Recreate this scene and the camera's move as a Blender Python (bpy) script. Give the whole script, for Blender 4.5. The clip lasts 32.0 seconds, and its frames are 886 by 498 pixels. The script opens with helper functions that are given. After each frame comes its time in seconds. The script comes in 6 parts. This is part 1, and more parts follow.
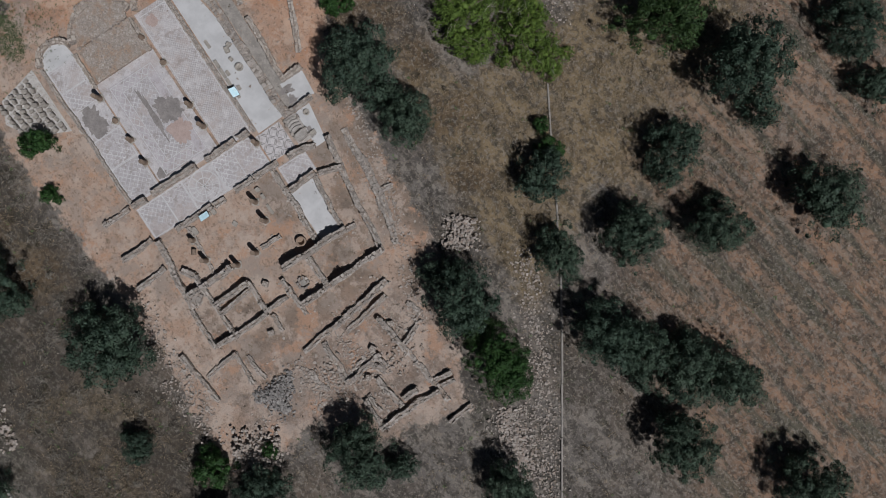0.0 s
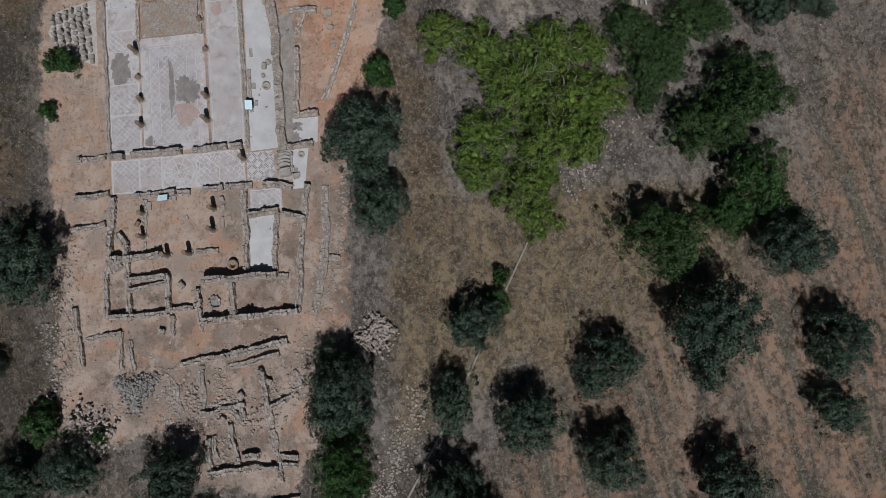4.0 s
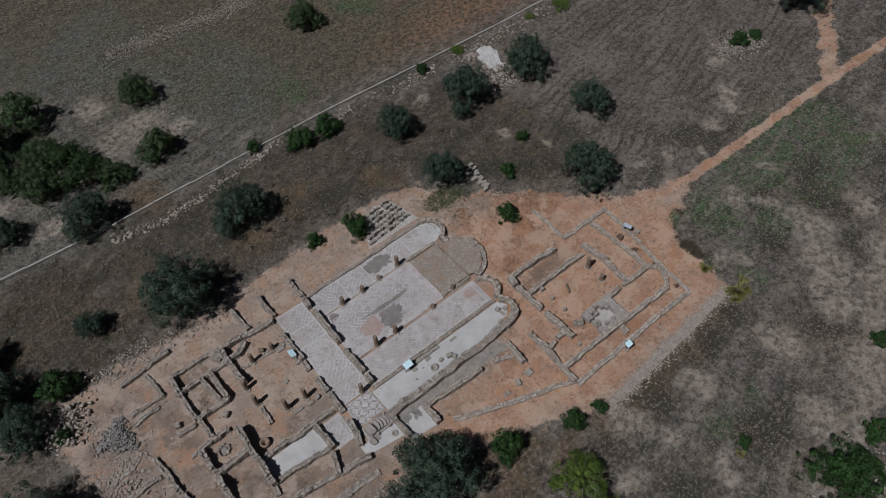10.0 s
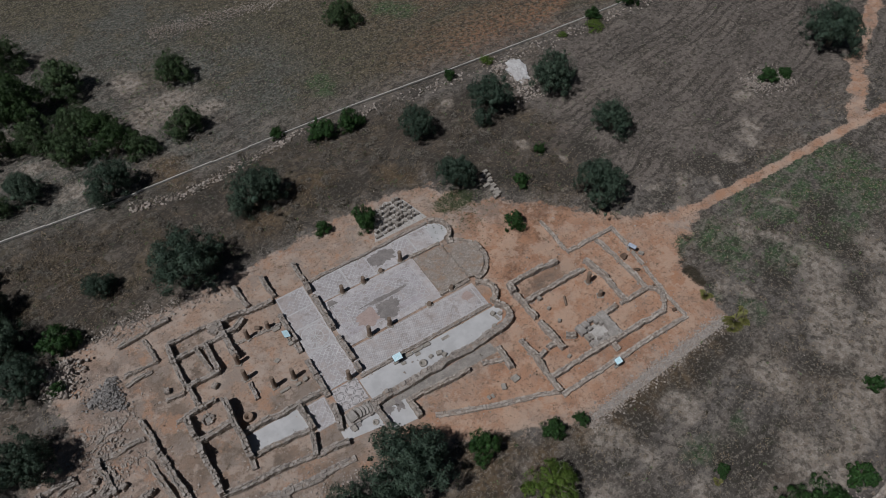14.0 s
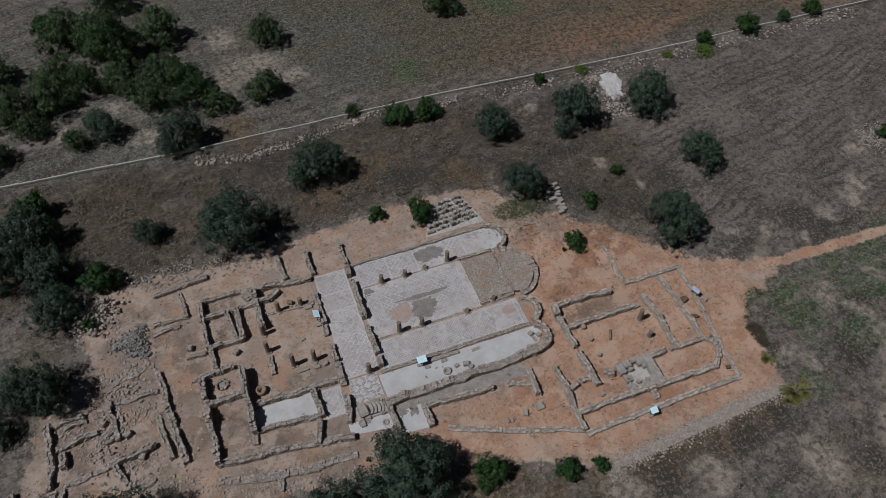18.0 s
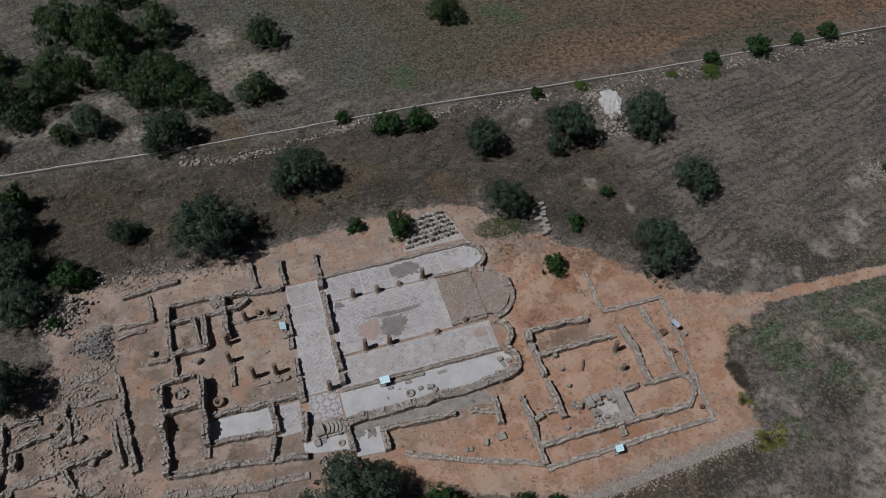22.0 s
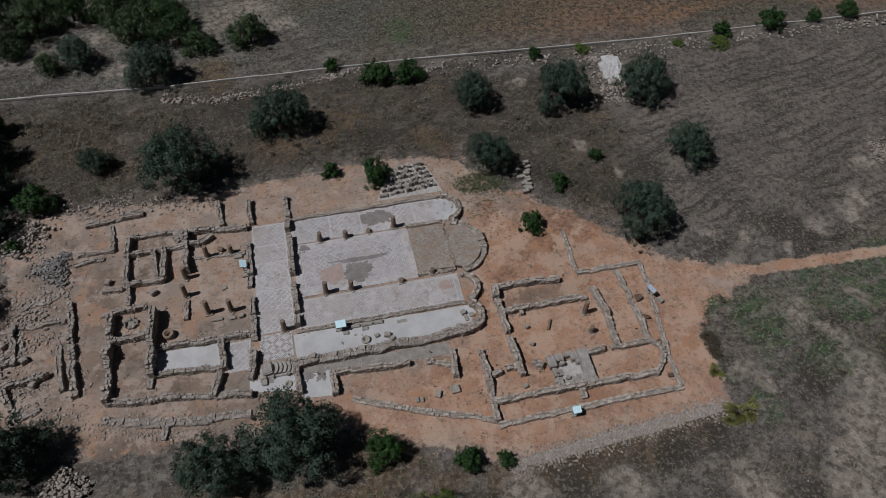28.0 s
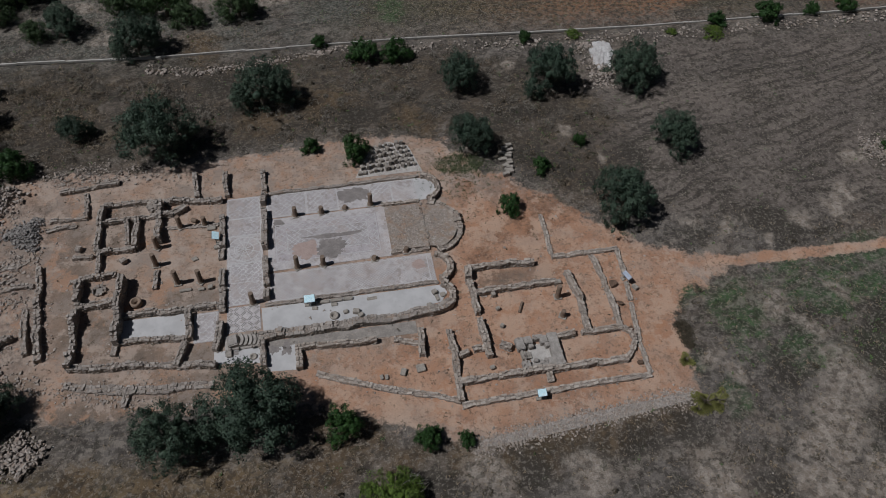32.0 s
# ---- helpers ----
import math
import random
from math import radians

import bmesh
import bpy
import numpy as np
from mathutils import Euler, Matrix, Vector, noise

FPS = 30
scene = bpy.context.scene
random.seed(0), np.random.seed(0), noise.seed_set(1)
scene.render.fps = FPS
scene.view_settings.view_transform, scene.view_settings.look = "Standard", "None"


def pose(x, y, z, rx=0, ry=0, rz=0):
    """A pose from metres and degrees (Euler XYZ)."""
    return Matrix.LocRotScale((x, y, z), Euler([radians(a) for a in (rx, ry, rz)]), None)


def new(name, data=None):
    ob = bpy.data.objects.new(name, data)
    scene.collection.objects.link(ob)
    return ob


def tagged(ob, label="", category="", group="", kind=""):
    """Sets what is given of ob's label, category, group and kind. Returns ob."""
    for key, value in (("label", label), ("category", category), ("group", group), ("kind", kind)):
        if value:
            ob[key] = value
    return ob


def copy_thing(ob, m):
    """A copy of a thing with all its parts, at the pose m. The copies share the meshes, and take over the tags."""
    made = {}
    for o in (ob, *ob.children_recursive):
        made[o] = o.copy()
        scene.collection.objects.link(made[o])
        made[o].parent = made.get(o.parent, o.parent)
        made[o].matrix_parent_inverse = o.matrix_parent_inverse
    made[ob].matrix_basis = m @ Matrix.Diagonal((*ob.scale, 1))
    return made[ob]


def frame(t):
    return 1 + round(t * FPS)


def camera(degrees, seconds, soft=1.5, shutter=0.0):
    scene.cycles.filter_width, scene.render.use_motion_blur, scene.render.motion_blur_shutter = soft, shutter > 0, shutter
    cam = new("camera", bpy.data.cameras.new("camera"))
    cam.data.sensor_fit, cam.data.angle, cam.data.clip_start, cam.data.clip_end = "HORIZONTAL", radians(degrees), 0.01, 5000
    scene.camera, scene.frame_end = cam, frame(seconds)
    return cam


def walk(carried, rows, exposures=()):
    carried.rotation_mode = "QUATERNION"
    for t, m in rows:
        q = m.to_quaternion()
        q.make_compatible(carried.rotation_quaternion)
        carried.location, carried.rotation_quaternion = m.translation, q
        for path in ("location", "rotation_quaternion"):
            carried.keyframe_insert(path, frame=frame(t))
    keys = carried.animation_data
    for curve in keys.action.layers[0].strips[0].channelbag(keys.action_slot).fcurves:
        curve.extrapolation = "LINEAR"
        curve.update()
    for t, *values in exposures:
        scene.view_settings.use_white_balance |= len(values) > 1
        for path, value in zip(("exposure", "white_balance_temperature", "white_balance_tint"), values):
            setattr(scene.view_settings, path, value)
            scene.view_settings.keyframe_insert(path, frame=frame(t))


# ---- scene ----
cam = camera(62.8, 32.0, soft=0.85)
# seconds, place of the camera, its turn in degrees
ROWS = [
    (0.0, -13.64, -18.93, 59.40, -0.01, 0.08, -123.45),
    (0.5, -13.89, -19.81, 59.29, 0.01, -0.01, -116.47),
    (1.0, -14.07, -20.64, 59.30, -0.00, -0.03, -111.49),
    (1.5, -14.12, -21.49, 59.35, -0.01, -0.01, -109.66),
    (2.0, -14.05, -22.49, 59.36, -0.06, 0.05, -107.55),
    (2.5, -13.89, -23.80, 59.26, 0.20, 0.41, -104.95),
    (3.0, -13.69, -25.39, 59.00, 0.90, 1.02, -101.97),
    (3.5, -13.43, -27.17, 58.59, 3.13, 1.85, -98.43),
    (5.5, -12.05, -34.51, 56.27, 14.40, 6.40, -83.73),
    (6.0, -11.58, -35.88, 55.86, 17.41, 7.01, -79.09),
    (6.5, -11.00, -36.85, 55.70, 20.35, 7.27, -74.38),
    (7.0, -10.35, -37.47, 55.61, 23.29, 7.11, -69.36),
    (7.5, -9.68, -37.86, 55.55, 26.14, 6.78, -64.37),
    (8.0, -9.01, -38.14, 55.48, 29.10, 6.19, -58.36),
    (8.5, -8.37, -38.42, 55.43, 31.76, 5.61, -51.95),
    (9.0, -7.76, -38.72, 55.41, 34.01, 5.05, -46.07),
    (9.5, -7.23, -38.99, 55.37, 35.74, 4.63, -42.18),
    (10.0, -6.81, -39.32, 55.35, 37.44, 4.19, -38.66),
    (10.5, -6.48, -39.72, 55.33, 39.23, 3.65, -33.78),
    (11.0, -6.25, -40.16, 55.32, 39.42, 3.41, -32.40),
    (11.5, -6.12, -40.61, 55.27, 39.38, 3.04, -32.37),
    (12.0, -6.10, -41.04, 55.21, 39.35, 2.82, -32.42),
    (12.5, -6.13, -41.42, 55.11, 39.33, 2.64, -32.46),
    (13.0, -6.14, -41.78, 54.97, 39.30, 2.51, -32.51),
    (13.5, -6.11, -42.09, 54.85, 39.30, 2.32, -32.50),
    (15.5, -4.88, -42.42, 53.99, 39.41, 1.92, -31.61),
    (16.0, -4.38, -42.31, 53.68, 39.41, 1.78, -29.74),
    (16.5, -3.79, -42.15, 53.36, 39.43, 1.57, -27.32),
    (17.0, -3.19, -41.99, 53.05, 39.49, 1.40, -24.92),
    (17.5, -2.63, -41.86, 52.74, 39.60, 1.21, -22.61),
    (18.0, -2.10, -41.77, 52.49, 39.62, 0.92, -20.36),
    (18.5, -1.55, -41.66, 52.27, 39.58, 0.58, -18.06),
    (19.0, -0.94, -41.57, 52.13, 39.53, 0.44, -16.89),
    (19.5, -0.32, -41.55, 52.11, 39.53, 0.38, -16.84),
    (20.0, 0.38, -41.49, 52.15, 39.54, 0.39, -16.78),
    (20.5, 1.08, -41.41, 52.23, 39.53, 0.42, -16.73),
    (21.0, 1.75, -41.27, 52.29, 39.53, 0.51, -16.70),
    (21.5, 2.35, -41.15, 52.28, 39.58, 0.55, -16.69),
    (22.0, 2.86, -40.96, 52.09, 39.63, 0.51, -16.73),
    (22.5, 3.30, -40.78, 51.76, 39.66, 0.46, -16.69),
    (23.0, 3.71, -40.74, 51.39, 39.69, 0.42, -16.68),
    (23.5, 4.12, -40.73, 50.97, 39.76, 0.42, -16.78),
    (24.0, 4.46, -40.86, 50.58, 39.75, 0.40, -16.83),
    (24.5, 4.76, -41.07, 50.15, 39.75, 0.30, -16.87),
    (25.0, 5.06, -41.32, 49.72, 39.79, 0.26, -16.92),
    (25.5, 5.38, -41.63, 49.30, 39.78, 0.17, -16.89),
    (27.5, 6.58, -43.19, 47.89, 39.54, -0.25, -13.68),
    (28.0, 6.88, -43.62, 47.60, 39.41, -0.47, -12.55),
    (28.5, 7.22, -43.99, 47.26, 39.30, -0.57, -11.77),
    (29.0, 7.58, -44.34, 46.90, 39.21, -0.67, -10.97),
    (29.5, 7.92, -44.63, 46.55, 39.13, -0.80, -10.33),
    (30.0, 8.25, -44.81, 46.29, 39.03, -0.87, -10.31),
    (30.5, 8.52, -44.91, 46.18, 39.03, -0.97, -10.39),
    (31.0, 8.75, -44.93, 46.21, 39.03, -1.08, -10.49),
    (31.5, 9.01, -44.87, 46.29, 38.94, -1.17, -10.56),
    (32.0, 9.39, -44.67, 46.31, 38.96, -1.34, -10.63),
]
walk(cam, [(t, pose(x, y, z, rx, ry, rz)) for t, x, y, z, rx, ry, rz in ROWS], [(0.0, -0.05, 6000.0, 9.0), (3.5, -0.05, 6000.0, 9.0), (6.0, -0.06, 6000.0, 9.0), (9.0, -0.31, 6000.0, 9.0), (17.0, -0.31, 6000.0, 9.0), (20.0, -0.25, 6000.0, 9.0), (32.0, -0.36, 6000.0, 9.0)])

# ---- sky and sun ----
SUN_ELEVATION, SHADOW_WAY = 57.0, 8.0
world = bpy.data.worlds.new("sky")
scene.world = world
world.use_nodes = True
sky = world.node_tree.nodes.new("ShaderNodeTexSky")
sky.sky_type, sky.sun_disc = "NISHITA", False
sky.sun_elevation, sky.sun_rotation = radians(SUN_ELEVATION), radians(90.0 - (SHADOW_WAY + 180.0))
world.node_tree.links.new(sky.outputs[0], world.node_tree.nodes["Background"].inputs[0])
world.node_tree.nodes["Background"].inputs[1].default_value = 0.0130
lamp = bpy.data.lights.new("sun", "SUN")
lamp.energy, lamp.angle, lamp.color = 3.6, radians(0.53), (1.0, 0.975, 0.965)
sun = new("sun", lamp)
ce, se = math.cos(radians(SUN_ELEVATION)), math.sin(radians(SUN_ELEVATION))
way = Vector((ce * math.cos(radians(SHADOW_WAY)), ce * math.sin(radians(SHADOW_WAY)), -se))
sun.matrix_world = Matrix.Translation((-40, 0, 60)) @ way.to_track_quat("-Z", "Y").to_matrix().to_4x4()


# ---- materials ----
class Nodes:
    """A thin wrapper that builds a node material."""

    def __init__(self, name, rough=0.9, metal=0.0, specular=0.25):
        self.m = bpy.data.materials.new(name)
        self.m.use_nodes = True
        self.t = self.m.node_tree
        self.b = self.t.nodes["Principled BSDF"]
        self.b.inputs["Roughness"].default_value = rough
        self.b.inputs["Metallic"].default_value = metal
        self.b.inputs["Specular IOR Level"].default_value = specular
        self.space = self.t.nodes.new("ShaderNodeTexCoord").outputs["Object"]

    def put(self, value, socket):
        if isinstance(value, (int, float)):
            socket.default_value = value
        elif isinstance(value, (tuple, list)):
            socket.default_value = (*value, 1.0) if len(socket.default_value) == 4 and len(value) == 3 else value
        else:
            self.t.links.new(value, socket)

    def noise(self, scale, detail=5.0, rough=0.6, at=None, stretch=None):
        n = self.t.nodes.new("ShaderNodeTexNoise")
        n.inputs["Scale"].default_value, n.inputs["Detail"].default_value, n.inputs["Roughness"].default_value = scale, detail, rough
        src = at or self.space
        if stretch:
            src = self.vec("MULTIPLY", src, stretch)
        self.put(src, n.inputs["Vector"])
        return n.outputs["Fac"]

    def voronoi(self, scale, feature="F1", at=None, out="Distance"):
        n = self.t.nodes.new("ShaderNodeTexVoronoi")
        n.feature = feature
        n.inputs["Scale"].default_value = scale
        self.put(at or self.space, n.inputs["Vector"])
        return n.outputs[out]

    def math(self, op, a, b=0.0, c=0.0):
        n = self.t.nodes.new("ShaderNodeMath")
        n.operation = op
        for v, s in zip((a, b, c), n.inputs):
            self.put(v, s)
        return n.outputs[0]

    def vec(self, op, a, b=(0, 0, 0)):
        n = self.t.nodes.new("ShaderNodeVectorMath")
        n.operation = op
        self.put(a, n.inputs[0])
        self.put(b, n.inputs[1])
        return n.outputs[0]

    def xyz(self, at=None):
        n = self.t.nodes.new("ShaderNodeSeparateXYZ")
        self.put(at or self.space, n.inputs[0])
        return n.outputs

    def lanes(self, degrees, along, across, shift=0.0):
        """Coordinates drawn out along one direction, for streaks in a field."""
        c, s, o = math.cos(radians(degrees)), math.sin(radians(degrees)), self.xyz()
        u = self.math("ADD", self.math("MULTIPLY", o[0], c * along), self.math("MULTIPLY", o[1], s * along))
        v = self.math("ADD", self.math("MULTIPLY", o[0], -s * across), self.math("MULTIPLY", o[1], c * across))
        n = self.t.nodes.new("ShaderNodeCombineXYZ")
        for value, socket in zip((u, v, shift), n.inputs):
            self.put(value, socket)
        return n.outputs[0]

    def ramp(self, fac, lo, hi, a=0.0, b=1.0):
        n = self.t.nodes.new("ShaderNodeMapRange")
        n.interpolation_type = "SMOOTHSTEP"
        for v, s in zip((fac, lo, hi, a, b), n.inputs):
            self.put(v, s)
        return n.outputs[0]

    def mix(self, fac, a, b, blend="MIX"):
        n = self.t.nodes.new("ShaderNodeMix")
        n.data_type, n.blend_type = "RGBA", blend
        self.put(fac, n.inputs[0])
        self.put(a, n.inputs[6])
        self.put(b, n.inputs[7])
        return n.outputs[2]

    def attribute(self, name):
        n = self.t.nodes.new("ShaderNodeAttribute")
        n.attribute_name = name
        return n

    def each(self):
        return self.t.nodes.new("ShaderNodeObjectInfo").outputs["Random"]

    def island(self):
        return self.t.nodes.new("ShaderNodeNewGeometry").outputs["Random Per Island"]

    def done(self, colour, bump=None, strength=0.4, distance=0.05):
        self.put(colour, self.b.inputs["Base Color"])
        if bump is not None:
            n = self.t.nodes.new("ShaderNodeBump")
            n.inputs["Strength"].default_value, n.inputs["Distance"].default_value = strength, distance
            self.put(bump, n.inputs["Height"])
            self.t.links.new(n.outputs[0], self.b.inputs["Normal"])
        return self.m


def plain(name, a, b, scale=6.0, rough=0.85, bump=0.3, metal=0.0, distance=0.02):
    n = Nodes(name, rough, metal)
    fine, broad = n.noise(scale * 6, 6), n.noise(scale, 3)
    c = n.mix(n.ramp(broad, 0.3, 0.7), a, b)
    return n.done(n.mix(n.ramp(fine, 0.35, 0.75, 0.0, 0.5), c, tuple(0.55 * v for v in a)), fine, bump, distance)


def stone_material(name, a, b, c, piece=True):
    n = Nodes(name, 0.92)
    r = n.each() if piece else n.island()
    col = n.mix(r, a, b)
    col = n.mix(n.ramp(n.noise(5.0, 4), 0.45, 0.7, 0.0, 0.8), col, c)
    fine = n.noise(26.0, 6)
    col = n.mix(n.ramp(fine, 0.5, 0.75, 0.0, 0.55), col, tuple(0.35 * v for v in a))
    return n.done(col, fine, 0.6, 0.03)


STONE = stone_material("limestone_piece", (0.205, 0.178, 0.155), (0.405, 0.362, 0.320), (0.290, 0.230, 0.184))
PALESTONE = stone_material("pale_limestone_piece", (0.265, 0.225, 0.188), (0.490, 0.430, 0.370), (0.370, 0.285, 0.220))
RUBBLE = stone_material("rubble_masonry", (0.230, 0.194, 0.165), (0.40, 0.352, 0.308), (0.315, 0.232, 0.172), False)


def core_material(name, scale, a, b, earth, gap=(0.15, 0.112, 0.084)):
    n = Nodes(name, 0.95)
    warp = n.t.nodes.new("ShaderNodeTexNoise")
    warp.inputs["Scale"].default_value, warp.inputs["Detail"].default_value = scale * 1.3, 4.0
    n.t.links.new(n.space, warp.inputs["Vector"])
    bent = n.vec("ADD", n.space, n.vec("MULTIPLY", warp.outputs["Color"], (0.22, 0.22, 0.22)))
    cells = n.t.nodes.new("ShaderNodeSeparateColor")
    n.t.links.new(n.voronoi(scale, at=bent, out="Color"), cells.inputs[0])
    col = n.mix(cells.outputs[0], a, b)
    col = n.mix(n.ramp(n.noise(1.2, 5), 0.45, 0.65, 0.0, 0.8), col, earth)
    joint = n.ramp(n.voronoi(scale, "DISTANCE_TO_EDGE", at=bent), 0.01, 0.09, 0.25, 1.0)
    col = n.mix(joint, gap, col)
    return n.done(col, n.math("ADD", joint, n.noise(20.0, 5)), 0.8, 0.05)


CORE = core_material("packed_rubble_core", 5.6, (0.255, 0.218, 0.186), (0.405, 0.355, 0.310), (0.335, 0.255, 0.195), (0.185, 0.145, 0.115))
RUBBLEFLOOR = core_material("rubble_bed", 6.5, (0.30, 0.252, 0.212), (0.45, 0.395, 0.345), (0.37, 0.245, 0.165), (0.26, 0.195, 0.148))


def cement_material():
    n = Nodes("pale_cement_floor", 0.85)
    col = n.mix(n.ramp(n.noise(0.7, 6), 0.35, 0.65), (0.405, 0.390, 0.378), (0.480, 0.464, 0.450))
    col = n.mix(n.ramp(n.noise(2.5, 7, 0.7), 0.60, 0.72, 0.0, 0.5), col, (0.30, 0.265, 0.23))
    return n.done(col, n.noise(30.0, 4), 0.1, 0.01)


SLAB = cement_material()
KERBGRAVEL = plain("grey_kerb_gravel", (0.245, 0.215, 0.188), (0.40, 0.362, 0.325), 1.8, 0.95, 0.9, 0.0, 0.05)
PALEGRAVEL = plain("pale_gravel", (0.40, 0.365, 0.33), (0.52, 0.485, 0.445), 3.0, 0.95, 0.9, 0.0, 0.05)
GREYFLOOR = plain("worn_grey_floor", (0.23, 0.205, 0.18), (0.33, 0.295, 0.26), 1.6, 0.9, 0.4)
COLUMN = plain("weathered_column_stone", (0.155, 0.112, 0.082), (0.25, 0.185, 0.138), 2.5, 0.9, 0.5)
BLOCK = plain("cut_limestone", (0.26, 0.230, 0.195), (0.40, 0.360, 0.310), 2.2, 0.92, 0.7)
METAL = plain("grey_painted_steel", (0.10, 0.10, 0.11), (0.14, 0.14, 0.15), 3.0, 0.5, 0.1, 0.6)
# sign face turned away: its dimmer light and sky reflection are put into the colour
SKYLIT_PANEL = plain("sky_lit_grey_sign_face", (0.30, 0.33, 0.39), (0.42, 0.45, 0.52), 3.0, 0.45, 0.02)
PANEL = plain("pale_blue_sign_face", (0.60, 0.85, 0.91), (0.76, 0.92, 0.95), 3.0, 0.35, 0.02)
CONCRETE = plain("channel_concrete", (0.40, 0.37, 0.33), (0.50, 0.47, 0.43), 1.5, 0.9, 0.4)
BARK = plain("olive_bark", (0.10, 0.08, 0.06), (0.17, 0.14, 0.11), 5.0, 0.95, 0.8)
CLAY = plain("fired_clay", (0.22, 0.155, 0.11), (0.29, 0.215, 0.16), 4.0, 0.9, 0.4)


def leaf_material(name, a, b, c):
    n = Nodes(name, 0.6, 0.0, 0.25)
    bough = n.ramp(n.noise(3.4, 4, 0.6), 0.34, 0.66)
    fac = n.math("ADD", n.math("MULTIPLY", n.island(), 0.45), n.math("MULTIPLY", bough, 0.55))
    col = n.mix(fac, a, b)
    col = n.mix(n.ramp(n.each(), 0.0, 1.0, 0.0, 0.6), col, c)
    col = n.mix(n.ramp(n.noise(9.0, 3), 0.50, 0.66, 0.0, 0.5), col, tuple(1.12 * v for v in b))
    return n.done(col)


OLIVE = leaf_material("olive_leaves", (0.012, 0.027, 0.016), (0.076, 0.106, 0.068), (0.030, 0.052, 0.035))
CAROB = leaf_material("dark_green_leaves", (0.008, 0.022, 0.006), (0.052, 0.090, 0.024), (0.022, 0.046, 0.012))
FIG = leaf_material("bright_green_leaves", (0.026, 0.058, 0.008), (0.150, 0.205, 0.034), (0.074, 0.118, 0.020))
BUSHLEAF = leaf_material("fresh_green_leaves", (0.008, 0.030, 0.006), (0.044, 0.096, 0.021), (0.022, 0.053, 0.013))
DRY = leaf_material("dry_grass", (0.13, 0.098, 0.062), (0.30, 0.23, 0.15), (0.20, 0.155, 0.105))
WEED = leaf_material("green_weeds", (0.045, 0.085, 0.028), (0.120, 0.175, 0.060), (0.080, 0.120, 0.042))


# ---- mesh helpers ----
def mesh(name, verts, faces, material, smooth=False):
    me = bpy.data.meshes.new(name)
    me.from_pydata(verts, [], faces)
    me.update()
    for m in material if isinstance(material, (list, tuple)) else [material]:
        me.materials.append(m)
    if smooth:
        me.polygons.foreach_set("use_smooth", [True] * len(me.polygons))
    return me


def thing(name, data=None, label="", category="", group="", kind="", at=None):
    ob = new(name, data)
    if at is not None:
        ob.matrix_world = at
    return tagged(ob, label, category, group, kind)


def part(name, data, parent, label="", at=None):
    ob = new(name, data)
    ob.parent = parent
    if at is not None:
        ob.matrix_basis = at
    return tagged(ob, label)


def solid(name, bm, material, smooth=False):
    me = bpy.data.meshes.new(name)
    bm.to_mesh(me)
    bm.free()
    me.materials.append(material)
    if smooth:
        me.polygons.foreach_set("use_smooth", [True] * len(me.polygons))
    return me


def box(name, sx, sy, sz, material, bevel=0.02, rough=0.0):
    """A bevelled block that stands on z = 0."""
    bm = bmesh.new()
    bmesh.ops.create_cube(bm, size=1.0)
    for v in bm.verts:
        v.co = Vector((v.co.x * sx, v.co.y * sy, (v.co.z + 0.5) * sz))
    if bevel:
        bmesh.ops.bevel(bm, geom=bm.edges[:], offset=bevel, segments=2, affect="EDGES")
    if rough:
        for v in bm.verts:
            v.co += noise.noise_vector(v.co * 3.1 + Vector((sx * 9, sy * 7, 0))) * rough
    return solid(name, bm, material)


def hull(seed, n=11):
    """Corners and faces of one rough stone about 1 across."""
    rnd = random.Random(seed)
    bm = bmesh.new()
    for i in range(n):
        v = Vector((rnd.gauss(0, 1), rnd.gauss(0, 1), rnd.gauss(0, 1))).normalized()
        v = Vector([math.copysign(abs(q) ** 0.6, q) for q in v]) * rnd.uniform(0.42, 0.52)
        bm.verts.new(v)
    out = bmesh.ops.convex_hull(bm, input=bm.verts[:])
    bmesh.ops.delete(bm, geom=[g for g in out["geom_interior"] if isinstance(g, bmesh.types.BMVert)], context="VERTS")
    bm.verts.index_update()
    vs = np.array([v.co[:] for v in bm.verts])
    fs = [[v.index for v in f.verts] for f in bm.faces]
    bm.free()
    return vs, np.array([f for f in fs if len(f) == 3])


def slab(seed):
    """Corners and faces of one roughly squared, flat-topped stone about 1 across."""
    rnd = random.Random(seed)
    bm = bmesh.new()
    for sx in (-0.5, 0.5):
        for sy in (-0.5, 0.5):
            cut = rnd.uniform(0.10, 0.26)
            jx, jy = rnd.uniform(-0.11, 0.11), rnd.uniform(-0.11, 0.11)
            bm.verts.new((sx + jx, sy * (1 - cut) + jy, 0.40 + rnd.uniform(-0.07, 0.07)))
            bm.verts.new((sx * (1 - cut) + jx, sy + jy, 0.38 + rnd.uniform(-0.07, 0.07)))
            bm.verts.new((sx * 1.05 + jx, sy * 1.05 + jy, rnd.uniform(-0.1, 0.16)))
            bm.verts.new((sx * 0.95, sy * 0.95, -0.5))
    out = bmesh.ops.convex_hull(bm, input=bm.verts[:])
    bmesh.ops.delete(bm, geom=[g for g in out["geom_interior"] if isinstance(g, bmesh.types.BMVert)], context="VERTS")
    bm.verts.index_update()
    vs = np.array([v.co[:] for v in bm.verts])
    fs = np.array([[v.index for v in f.verts] for f in bm.faces])
    bm.free()
    return vs, fs


